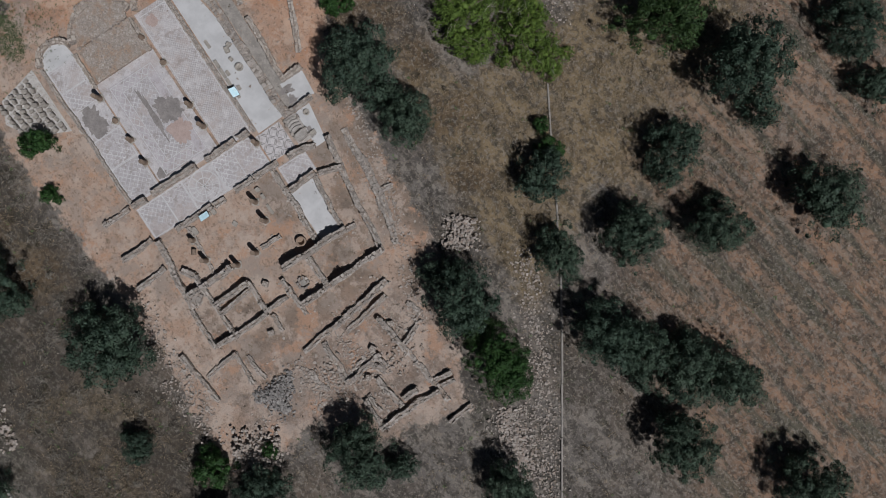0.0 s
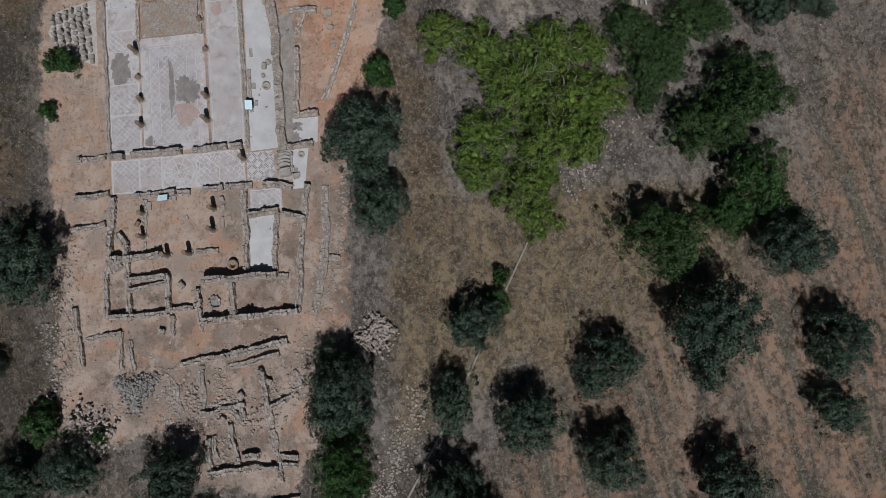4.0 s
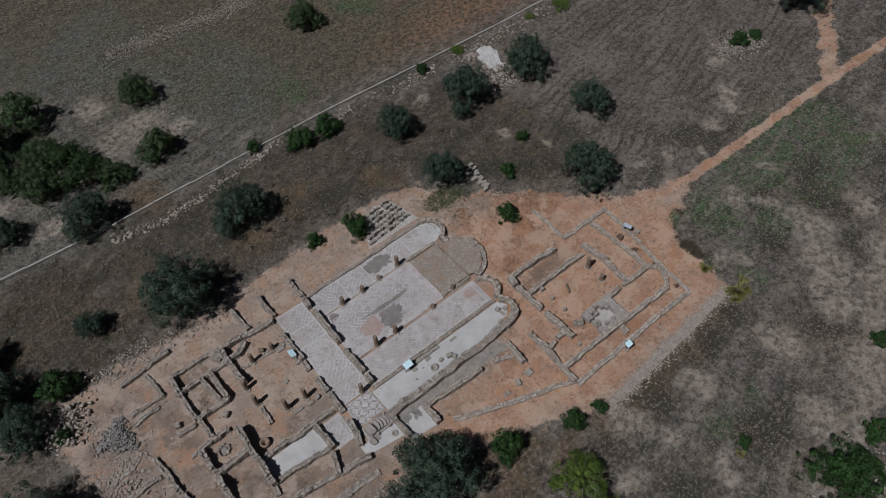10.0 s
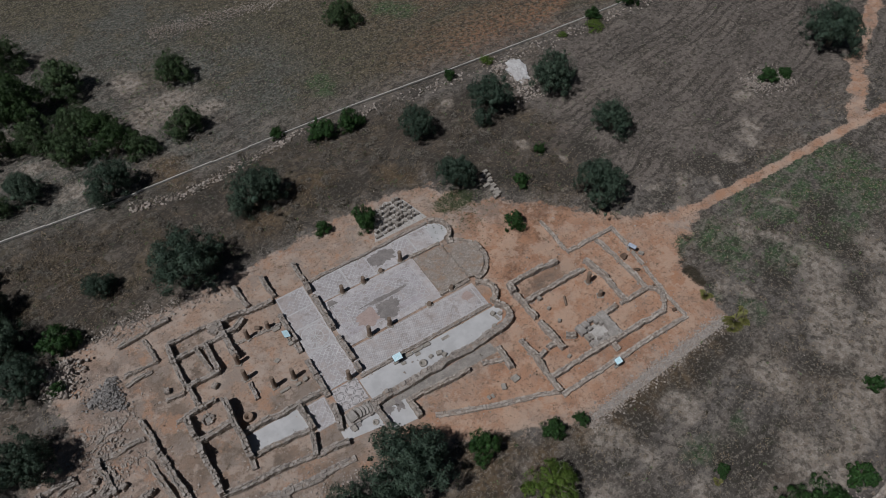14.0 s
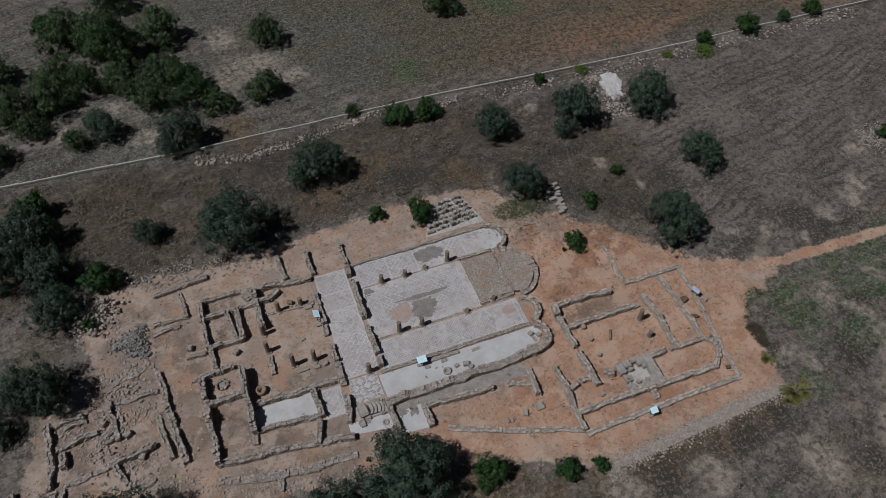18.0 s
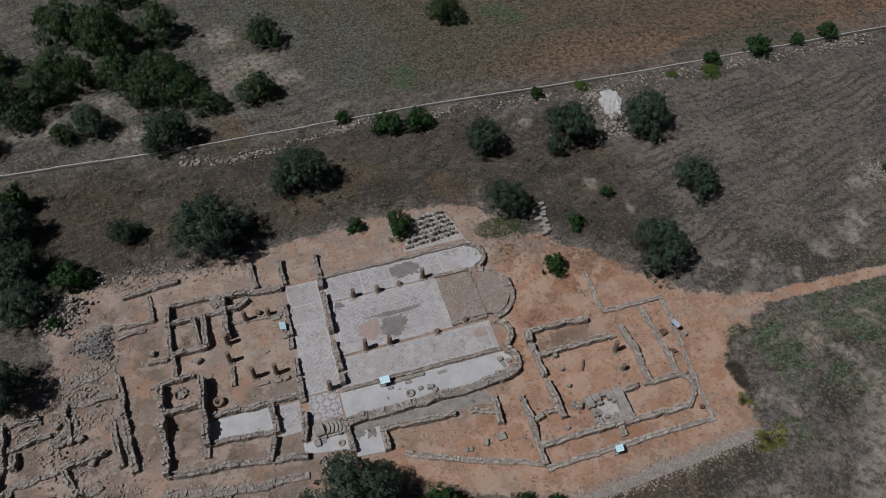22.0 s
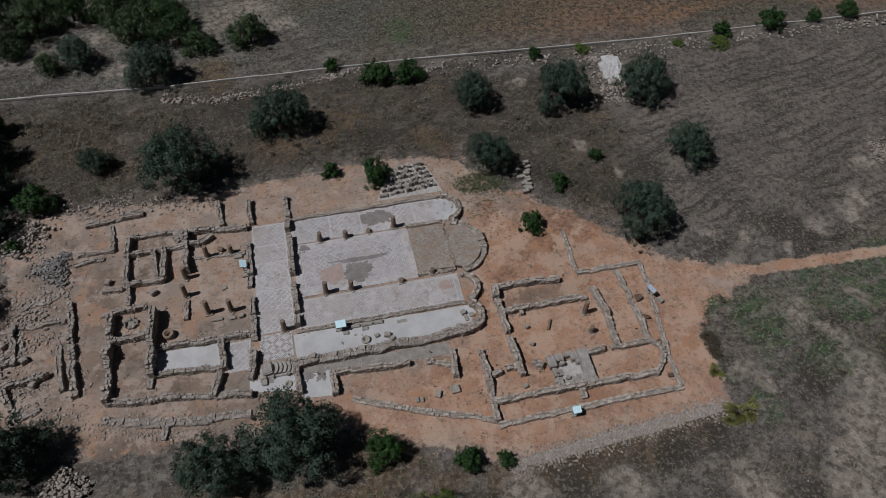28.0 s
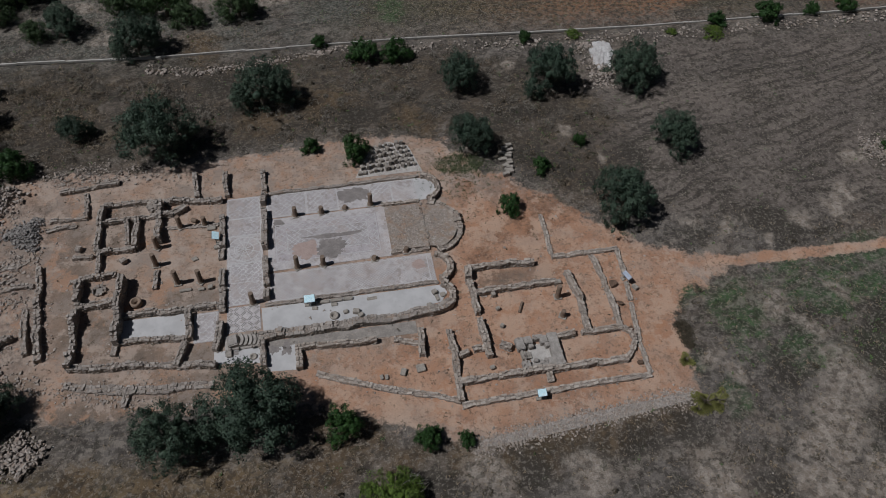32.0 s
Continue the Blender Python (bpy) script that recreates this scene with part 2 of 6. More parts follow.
HULLS = [hull(40 + i) for i in range(12)]
STONES = [mesh("stone", v.tolist(), f.tolist(), STONE) for v, f in HULLS]
SLABS = [mesh("stone", v.tolist(), f.tolist(), STONE) for v, f in (slab(80 + i) for i in range(12))]
PALE_SLABS = [mesh("stone", v.tolist(), f.tolist(), PALESTONE) for v, f in (slab(110 + i) for i in range(12))]


def pile(name, places, material):
    """One mesh of many stones: rows of x, y, z, sx, sy, sz, turn."""
    vs, fs, k = [], [], 0
    rng = np.random.RandomState(len(places) + 7)
    for x, y, z, sx, sy, sz, a in places:
        v, f = HULLS[rng.randint(len(HULLS))]
        c, s = math.cos(a), math.sin(a)
        w = v * (sx, sy, sz)
        w = np.stack([w[:, 0] * c - w[:, 1] * s + x, w[:, 0] * s + w[:, 1] * c + y, w[:, 2] + z], 1)
        vs.append(w)
        fs.append(f + k)
        k += len(v)
    return mesh(name, np.concatenate(vs).tolist(), np.concatenate(fs).tolist(), material)


# ---- ground ----
def inside(px, py, poly):
    hit = np.zeros(px.shape, bool)
    for (x0, y0), (x1, y1) in zip(poly, poly[1:] + poly[:1]):
        cross = (y0 > py) != (y1 > py)
        with np.errstate(divide="ignore", invalid="ignore"):
            hit ^= cross & (px < (x1 - x0) * (py - y0) / (y1 - y0 + 1e-12) + x0)
    return hit


def line_gap(px, py, line):
    best = np.full(px.shape, 1e9)
    for (x0, y0), (x1, y1) in zip(line, line[1:]):
        dx, dy = x1 - x0, y1 - y0
        t = np.clip(((px - x0) * dx + (py - y0) * dy) / (dx * dx + dy * dy), 0, 1)
        best = np.minimum(best, np.hypot(px - x0 - t * dx, py - y0 - t * dy))
    return best


def zone(px, py, poly, soft):
    """1 inside the outline, fading to 0 over soft metres about it."""
    d = line_gap(px, py, poly + poly[:1])
    return np.clip(0.5 + np.where(inside(px, py, poly), d, -d) / soft, 0, 1)


SITE = [(-19.5, 5.6), (-9.3, 5.0), (-4, 4.9), (0.6, 5.4), (6.4, 5.9), (10.6, 6.3), (15, 6.2), (19.5, 5.0), (22.0, 1.0), (26, -2.5), (31.5, -7.6), (35, -10.8),
        (39.5, -12.9), (39.0, -14.6), (35.6, -15.2), (33.8, -18), (33.3, -22), (33.2, -24.2), (26.8, -24.2), (17, -25.2), (10, -22.3), (2.6, -19.4), (-5.6, -19.0), (-13, -18.4), (-19, -15.9), (-25.5, -13.5),
        (-23.6, -5.5), (-19.6, -2.6), (-20.5, 1)]
RED = [(2, -19), (5, -17.5), (14, -16), (17.5, -8), (20, -2), (26, -2.5), (31.5, -7.6), (36.5, -12.5), (36.4, -15.5), (33.2, -23.8), (17, -24.6), (10, -22)]
PATH = [(31, -9.6), (34.5, -11.9), (37.5, -12.8), (41, -13.15), (46.3, -13.4), (52.5, -13.6), (58, -13.6), (65, -13.9), (95, -15.5)]
BRANCH = [(64, -13.4), (69.4, -9.6), (73, -6.4), (88, 2)]
GRASS = [(-22, -22), (-9, -22.5), (4, -24), (-3, -28), (-3, -40), (-4, -52), (-14, -50), (-22, -46), (-26, -38), (-16, -33)]
GREEN = [(36.0, -15.6), (46, -15.0), (60, -13.5), (60, -22), (46, -25), (38, -22)]
SCRUB = [(-30, 6.5), (-5, 6.5), (8, 7), (20, 6.5), (27, -1), (33, -6), (38, 3), (33, 15.5), (14, 19.6), (-8, 20.8), (-34, 23)]
PLOUGH = [(34, 2), (38, -8), (52, -10), (95, -6), (95, 15), (60, 16), (46, 17), (37, 14)]
FARFIELD = [(-4, 45), (12, 24), (45, 21), (95, 20), (95, 90), (-30, 90)]
SOUTHFIELD = [(-18, -35), (-14, -42), (-12.5, -50), (-4, -55.5), (4, -58), (7, -66), (-70, -84), (-75, -24), (-36, -26), (-25, -30)]
STONY = [(-30, 3), (-20, 3), (-13, 3.5), (-12, -4), (-13.5, -14), (-20, -15.5), (-25, -13), (-24, -5)]

EASTBANK = [(8, -52), (12.5, -46.5), (18, -44.9), (40, -42), (60, -40), (95, -37), (95, -80), (9, -80)]
STONYNORTH = [(-40, 22), (-5, 21), (20, 24), (16, 40), (8, 60), (-50, 60)]
DARK_EARTH = [[(-7.4, -15.0), (-7.4, -13.5), (-3.3, -13.8), (-3.6, -15.2)], [(-10.3, -14.5), (-10.3, -9.6), (-7.8, -9.6), (-7.8, -14.5)], [(-9.8, -3.8), (-9.8, -1.1), (-8.2, -1.1), (-8.2, -3.8)],
              [(-10, 0.9), (-10, -0.6), (-6.6, -0.6), (-6.6, 0.9)], [(-5.2, -10.4), (-5.2, -8.6), (-0.8, -8.8), (-0.8, -10.5)], [(-11, -16.6), (-11, -15.6), (0, -16.5), (0, -17.3)], [(-2.3, -15.6), (-2.6, -14.1), (-0.9, -14.2), (-1, -15.8)],
              [(-12.6, -13), (-12.6, 0), (-10.8, -1), (-10.8, -13)], [(10.5, -15.9), (10.8, -14.7), (14, -14.8), (14, -16)], [(-12, -17.2), (2, -18.0), (2, -19.8), (-13, -19.0)], [(-13, -15), (-12, -18.8), (-19.5, -16.5), (-15, -14.2)], [(19.2, -12.7), (19.2, -11.0), (26.2, -11.2), (25.6, -12.6)]]

# bare, dark, dry and green spots in the open land: x, y, radius
PALE_SPOTS = ((38.8, -8.9, 0.9), (41.9, -9.6, 0.7), (52.1, -9.1, 1.5), (48.6, -9.9, 1.2), (53.9, -7.8, 1.4), (33.8, 0.3, 0.8), (31.5, 4.1, 0.9), (57.1, -3.5, 1.3), (44.6, -11.4, 0.8), (-1.8, 41.0, 2.4), (-15.3, 32.0, 1.4), (-12.0, 25.6, 1.8), (-2.0, 33.0, 2.4), (-21.5, 30.0, 1.6), (5.0, 30.5, 1.8), (41.5, -28.0, 3.2), (44.5, -24.4, 2.4), (38.4, -31.6, 2.2), (35.0, -36.2, 2.6), (28.6, -37.0, 2.6), (43.6, -20.0, 1.1), (47.8, -30.5, 2.6), (18.3, -30.0, 1.2), (50.0, -35.0, 2.4), (47.5, -17.2, 0.9), (35.1, -21.7, 1.1), (42.0, -18.0, 1.4), (31.7, -30.2, 1.6), (12.1, -34.5, 2.2), (32.8, -37.3, 1.2), (42.9, -31.6, 1.2), (39.4, -29.4, 1.3), (64.4, -23.1, 1.8), (50.0, -26.6, 1.6), (17.0, -27.3, 2.0), (13.0, -30.6, 1.4), (20.6, -40.8, 1.8), (23.6, -28.3, 1.8), (38.1, -38.6, 1.5), (19.4, -34.6, 1.2), (31.8, -30.6, 1.8), (36.3, -22.9, 1.0), (0.6, 34.0, 4.0), (28.3, 15.1, 1.2))
DARK_SPOTS = ((29.5, -0.6, 1.6), (31.8, -2.6, 1.5), (27.2, 1.4, 1.6), (23.5, -27.3, 1.9), (27.5, -26.9, 1.8), (19.5, -27.6, 1.8), (31.2, -26.6, 1.5), (13.5, -27.4, 2.0), (33.2, -19.2, 0.9), (47.5, -23.5, 3.0), (45.0, -28.1, 2.4), (50.1, -20.2, 2.5), (40.0, -23.3, 2.0), (36.5, -32.2, 2.4), (24.2, -34.2, 3.0), (15.6, -34.6, 2.5), (29.3, -35.2, 2.0), (11.5, 9.4, 2.5), (-0.6, 16.6, 2.0), (36.7, -0.0, 2.5), (45.7, -9.6, 3.0), (43.5, -19.2, 2.0))
BROWN_SPOTS = ((30.6, -25.6, 1.5), (25.2, -26.1, 1.5), (20.6, -26.3, 1.6), (16.0, -26.0, 1.4), (11.6, -25.6, 1.8), (-4.5, -25.2, 2.6), (0.5, -25.6, 2.4), (5.5, -25.4, 2.2), (-10.0, -24.0, 2.0), (18.4, -26.2, 1.6), (23.0, -26.0, 1.6), (27.3, -26.2, 1.6), (14.9, -25.9, 1.3), (17.8, 7.8, 2.5), (9.1, 11.8, 3.0), (3.7, 11.0, 3.0), (-2.8, 22.8, 3.0), (7.7, -23.0, 3.0), (9.8, -19.4, 2.5))
GREEN_SPOTS = ((38.6, -16.7, 2.2), (35.1, -15.6, 1.6), (44.9, -15.0, 2.0), (52.6, -13.8, 2.2), (57.1, -14.7, 1.6), (35.5, -24.7, 1.4), (33.8, -21.7, 1.0), (49.5, -14.0, 1.5), (47.0, -18.9, 1.2), (54.1, -18.5, 1.2), (22.5, -32.2, 1.8), (26.3, -31.8, 1.0), (18.1, 26.7, 2.5), (33.1, 35.5, 3.0), (20.5, 1.1, 1.5), (50.4, -30.3, 1.2), (46.3, -34.0, 1.2))
RUST_SPOTS = ((21.4, -0.6, 1.9), (24.0, -1.9, 2.0), (26.6, -3.4, 2.2), (29.2, -5.0, 2.0), (21.9, -7.4, 1.6), (24.6, -6.4, 1.7), (27.4, -6.0, 1.4), (20.4, -9.4, 1.0), (15.8, 7.3, 1.6), (18.7, 6.6, 1.7), (20.8, 5.6, 1.4), (0.8, 6.2, 1.2), (3.4, 5.9, 1.2), (17.3, 8.2, 1.7))
TRACK = [(64.4, -27.0), (48.2, -29.9), (39.9, -33.9), (34.5, -37.5), (20.6, -40.8)]


def axis(lo, hi, a, b, step, coarse):
    return np.concatenate([np.arange(lo, a, coarse), np.arange(a, b, step), np.arange(b, hi + coarse, coarse)])


def ground_height(x, y):
    return 0.10 * np.sin(x * 0.13 + 1.0) * np.sin(y * 0.11) * np.clip(np.hypot((x - 5) / 34, (y + 9) / 18) - 1, 0, 1)


gx, gy = axis(-900, 900, -50, 92, 0.42, 45.0), axis(-900, 900, -62, 74, 0.42, 45.0)
X, Y = np.meshgrid(gx, gy, indexing="ij")
rng = np.random.RandomState(3)
jit = (np.abs(X) < 95) & (np.abs(Y) < 80)
bumpy = rng.uniform(-1, 1, X.shape) * 0.025 * jit
Z = ground_height(X, Y) + bumpy * (1 - 0.7 * zone(X, Y, SITE, 1.0))
nx, ny = len(gx), len(gy)
idx = np.arange(nx * ny).reshape(nx, ny)
quads = np.stack([idx[:-1, :-1], idx[1:, :-1], idx[1:, 1:], idx[:-1, 1:]], -1).reshape(-1, 4)
ground_mesh = bpy.data.meshes.new("ground")
ground_mesh.vertices.add(nx * ny)
ground_mesh.vertices.foreach_set("co", np.stack([X, Y, Z], -1).ravel().astype(np.float32))
ground_mesh.loops.add(quads.size)
ground_mesh.loops.foreach_set("vertex_index", quads.ravel().astype(np.int32))
ground_mesh.polygons.add(len(quads))
ground_mesh.polygons.foreach_set("loop_start", (np.arange(len(quads)) * 4).astype(np.int32))
ground_mesh.update(calc_edges=True)
wob = 0.5 * np.sin(X * 1.7 + 0.8 * np.sin(Y * 1.3)) + 0.4 * np.sin(Y * 2.3 + np.sin(X * 0.9))
WX, WY = X + 0.45 * wob, Y + 0.45 * np.roll(wob, 7, 0)
path_mask = np.clip(1.2 - line_gap(X + 0.12 * wob, Y + 0.12 * wob, PATH) / 0.85, 0, 1)
path_mask = np.maximum(path_mask, np.clip(1.1 - line_gap(WX, WY, BRANCH) / 1.5, 0, 0.7))
soil_a = np.stack([np.maximum(zone(WX, WY, SITE, 2.4), path_mask), np.maximum(zone(WX, WY, RED, 3.0), path_mask), zone(WX, WY, GRASS, 4.0), zone(WX, WY, GREEN, 4.0)], -1)
soil_b = np.stack([zone(WX, WY, SCRUB, 3.5), zone(WX, WY, PLOUGH, 3.0), zone(WX, WY, FARFIELD, 5.0), zone(WX, WY, STONY, 3.0)], -1)
south = zone(WX, WY, SOUTHFIELD, 5.0)
trodden = np.zeros(X.shape)
for yard in DARK_EARTH:
    trodden = np.maximum(trodden, zone(WX * 0.6 + X * 0.4, WY * 0.6 + Y * 0.4, yard, 1.1))
north = zone(WX, WY, STONYNORTH, 6.0)


def spots(rows):
    best = np.zeros(X.shape)
    for i, (x, y, r) in enumerate(rows):
        c, s = math.cos(0.9 * i), math.sin(0.9 * i)
        u, v = (WX - x) * c + (WY - y) * s, (WY - y) * c - (WX - x) * s
        best = np.maximum(best, np.clip(1.25 - np.hypot(u / 1.35, v / 0.85) / r, 0, 1))
    return best


bare = np.maximum(spots(PALE_SPOTS), np.clip(1.1 - line_gap(WX, WY, TRACK) / 1.6, 0, 0.75))
soil_d = np.stack([bare, spots(DARK_SPOTS), spots(BROWN_SPOTS), spots(GREEN_SPOTS)], -1)
rust = spots(RUST_SPOTS)
for key, values in (("soil_e", np.stack([rust] * 4, -1)), ("soil_d", soil_d), ("soil_a", soil_a), ("soil_b", soil_b), ("soil_c", np.stack([south, trodden, north, zone(WX, WY, EASTBANK, 3.0)], -1))):
    a = ground_mesh.attributes.new(key, "FLOAT_COLOR", "POINT")
    a.data.foreach_set("color", values.astype(np.float32).ravel())


def earth_material():
    n = Nodes("earth", 0.95, 0.0, 0.1)
    sep = []
    for key in ("soil_a", "soil_b", "soil_c", "soil_d", "soil_e"):
        q = n.attribute(key)
        s = n.t.nodes.new("ShaderNodeSeparateColor")
        n.t.links.new(q.outputs["Color"], s.inputs[0])
        sep.append((s.outputs[0], s.outputs[1], s.outputs[2], q.outputs["Alpha"]))
    (site, red, grass, green), (scrub, plough, far, stony), (south, trodden, north, bank), (bare, dark, brown, lush), (rust, *_) = sep
    rag = n.math("MULTIPLY", n.math("SUBTRACT", n.noise(1.3, 7, 0.72), 0.5), 1.5)

    def crisp(q, soft=0.12):
        return n.ramp(n.math("ADD", q, rag), 0.5 - soft, 0.5 + soft)

    def some(mask, fac):
        return n.math("MULTIPLY", mask, fac)

    site, grass, scrub, green = crisp(site), crisp(grass, 0.3), crisp(scrub, 0.3), crisp(green, 0.25)
    bare, dark, brown, lush = crisp(bare, 0.35), crisp(dark, 0.4), crisp(brown, 0.4), crisp(lush, 0.35)
    broad, middle, fine, grit = n.noise(0.10, 4), n.noise(0.55, 7, 0.68), n.noise(3.2, 8, 0.72), n.noise(13.0, 6, 0.75)
    # open land: grey-brown soil, bare pale spots and dark withered weeds
    col = n.mix(n.ramp(middle, 0.43, 0.57), (0.098, 0.083, 0.072), (0.160, 0.137, 0.118))
    col = n.mix(n.ramp(broad, 0.48, 0.65, 0.0, 0.6), col, (0.125, 0.089, 0.061))
    col = n.mix(n.ramp(n.noise(0.24, 8, 0.74), 0.53, 0.61, 0.0, 0.75), col, (0.225, 0.180, 0.143))
    col = n.mix(some(grass, n.ramp(fine, 0.2, 0.5, 0.3, 0.95)), col, n.mix(n.ramp(middle, 0.36, 0.6), (0.125, 0.088, 0.048), (0.236, 0.168, 0.094)))
    col = n.mix(some(scrub, n.ramp(middle, 0.25, 0.6, 0.5, 0.9)), col, n.mix(n.ramp(n.noise(0.35, 6, 0.7), 0.38, 0.62), (0.036, 0.029, 0.021), (0.082, 0.060, 0.041)))
    furrow = n.ramp(n.math("SINE", n.math("ADD", n.math("MULTIPLY", n.math("ADD", n.xyz()[1], n.math("MULTIPLY", n.xyz()[0], -0.22)), 5.2), n.math("MULTIPLY", n.noise(0.055, 2), 34.0))), 0.15, 0.85)
    ploughed = n.mix(n.ramp(n.noise(0.22, 7, 0.72), 0.42, 0.60), (0.124, 0.101, 0.086), (0.196, 0.158, 0.132))
    ploughed = n.mix(some(furrow, n.ramp(n.noise(0.16, 5, 0.7), 0.42, 0.56, 0.0, 0.85)), ploughed, (0.050, 0.041, 0.035))
    col = n.mix(n.math("MULTIPLY", plough, 0.85), col, ploughed)
    redder = n.math("MULTIPLY", n.ramp(n.xyz()[0], 20.0, 42.0, 0.05, 1.0), n.ramp(n.xyz()[1], 21.0, 31.0, 1.0, 0.30))
    farcol = n.mix(n.ramp(middle, 0.36, 0.62), (0.070, 0.062, 0.041), (0.126, 0.108, 0.070))
    farcol = n.mix(some(n.ramp(n.noise(0.10, 6, 0.66, stretch=(0.4, 1.6, 1)), 0.36, 0.50), redder), farcol, (0.275, 0.140, 0.078))
    tuft = n.noise(1.7, 5, 0.62)
    farcol = n.mix(n.ramp(tuft, 0.49, 0.56, 0.0, 0.75), farcol, (0.048, 0.043, 0.026))
    farcol = n.mix(n.ramp(n.noise(2.6, 5, 0.62), 0.54, 0.62, 0.0, 0.6), farcol, (0.205, 0.170, 0.108))
    col = n.mix(far, col, farcol)
    gravel = n.mix(n.ramp(n.noise(2.8, 8, 0.75), 0.42, 0.58), (0.056, 0.056, 0.043), (0.148, 0.144, 0.122))
    col = n.mix(some(north, n.ramp(n.noise(0.14, 6, 0.66), 0.40, 0.55, 0.15, 0.95)), col, gravel)
    straw = n.math("MULTIPLY", scrub, n.ramp(n.noise(0.16, 6, 0.66, at=n.vec("ADD", n.space, (2.0, 5.0, 3.0))), 0.53, 0.62, 0.0, 0.75))
    col = n.mix(straw, col, n.mix(n.ramp(n.noise(2.2, 7, 0.7), 0.4, 0.6), (0.080, 0.060, 0.040), (0.170, 0.128, 0.084)))
    rows = n.noise(1.0, 6, 0.62, at=n.lanes(10.0, 0.07, 0.62, 2.0))
    southcol = n.mix(n.ramp(middle, 0.4, 0.62), (0.185, 0.128, 0.092), (0.290, 0.170, 0.106))
    southcol = n.mix(n.ramp(rows, 0.48, 0.58, 0.0, 0.85), southcol, (0.092, 0.086, 0.062))
    southcol = n.mix(n.ramp(n.noise(1.0, 6, 0.62, at=n.lanes(9.0, 0.06, 0.50, 7.0)), 0.54, 0.62, 0.0, 0.7), southcol, (0.330, 0.215, 0.145))
    col = n.mix(south, col, southcol)
    lane = n.noise(1.0, 7, 0.66, at=n.lanes(17.0, 0.10, 0.42))
    lane_b = n.noise(1.0, 7, 0.66, at=n.lanes(20.0, 0.13, 0.55, 6.0))
    field = n.math("SUBTRACT", 1.0, n.math("MINIMUM", 1.0, n.math("ADD", n.math("ADD", n.math("MULTIPLY", plough, 0.7), far), n.math("MULTIPLY", scrub, 0.6))))
    field = n.math("MULTIPLY", field, n.math("SUBTRACT", 1.0, n.math("MULTIPLY", n.math("MAXIMUM", south, grass), 0.65)))
    col = n.mix(some(n.ramp(lane, 0.48, 0.60, 0.0, 0.66), field), col, (0.058, 0.049, 0.041))
    col = n.mix(some(n.ramp(lane_b, 0.52, 0.63, 0.0, 0.58), field), col, (0.250, 0.205, 0.168))
    fleck = n.math("MULTIPLY", n.ramp(n.noise(1.15, 7, 0.72, at=n.vec("ADD", n.space, (3.0, 8.0, 5.0))), 0.53, 0.59, 0.0, 0.8), n.math("MULTIPLY", field, n.ramp(lane_b, 0.40, 0.54)))
    col = n.mix(fleck, col, (0.245, 0.208, 0.172))
    rut = n.noise(1.0, 5, 0.6, at=n.lanes(55.0, 0.10, 0.75, 3.0))
    bankcol = n.mix(n.ramp(middle, 0.38, 0.62), (0.140, 0.112, 0.093), (0.205, 0.164, 0.134))
    bankcol = n.mix(n.ramp(rut, 0.50, 0.60, 0.0, 0.5), bankcol, (0.225, 0.160, 0.118))
    col = n.mix(n.math("MULTIPLY", bank, 0.80), col, bankcol)
    streak = n.noise(0.5, 7, 0.7, stretch=(0.45, 1.3, 1))
    col = n.mix(n.ramp(streak, 0.53, 0.61, 0.0, 0.55), col, (0.050, 0.042, 0.033))
    col = n.mix(some(n.math("MAXIMUM", n.math("MULTIPLY", green, n.ramp(n.noise(0.32, 7, 0.72), 0.40, 0.52)), lush), n.math("MULTIPLY", n.ramp(fine, 0.36, 0.56, 0.35, 0.9), n.ramp(lane_b, 0.50, 0.60, 1.0, 0.35))), col, n.mix(n.ramp(n.noise(0.9, 5), 0.4, 0.6), (0.032, 0.066, 0.023), (0.066, 0.122, 0.046)))
    col = n.mix(n.math("MULTIPLY", brown, 0.85), col, n.mix(n.ramp(middle, 0.4, 0.6), (0.082, 0.055, 0.032), (0.135, 0.090, 0.050)))
    col = n.mix(n.math("MULTIPLY", dark, 0.85), col, (0.046, 0.039, 0.031))
    col = n.mix(n.math("MULTIPLY", bare, n.ramp(fine, 0.35, 0.55, 0.5, 0.95)), col, n.mix(n.ramp(n.noise(1.4, 7, 0.74), 0.42, 0.58), (0.240, 0.190, 0.150), (0.400, 0.335, 0.275)))
    clump = n.ramp(n.noise(1.5, 5, 0.62, at=n.vec("ADD", n.space, (1.0, 2.0, 9.0))), 0.565, 0.61, 0.0, 0.62)
    col = n.mix(some(clump, n.ramp(lane, 0.44, 0.56, 0.25, 1.0)), col, n.mix(n.ramp(middle, 0.45, 0.55), (0.036, 0.040, 0.022), (0.050, 0.038, 0.026)))
    col = n.mix(some(n.ramp(n.noise(3.2, 5, 0.66, at=n.vec("ADD", n.space, (4.0, 1.0, 3.0))), 0.575, 0.615, 0.0, 0.42), n.math("SUBTRACT", 1.0, n.math("MULTIPLY", scrub, 0.5))), col, (0.29, 0.245, 0.20))
    # withered stalks and clods, lighter and darker than the soil
    col = n.mix(n.ramp(n.noise(1.6, 6, 0.62), 0.50, 0.58, 0.0, 0.58), col, (0.044, 0.037, 0.030))
    calm = n.math("SUBTRACT", 1.0, n.math("MULTIPLY", scrub, 0.5))
    col = n.mix(some(n.ramp(n.noise(3.6, 6, 0.68), 0.53, 0.60, 0.0, 0.52), calm), col, n.mix(broad, (0.225, 0.185, 0.150), (0.300, 0.260, 0.215)))
    col = n.mix(n.ramp(grit, 0.51, 0.60, 0.0, 0.22), col, (0.036, 0.030, 0.025))
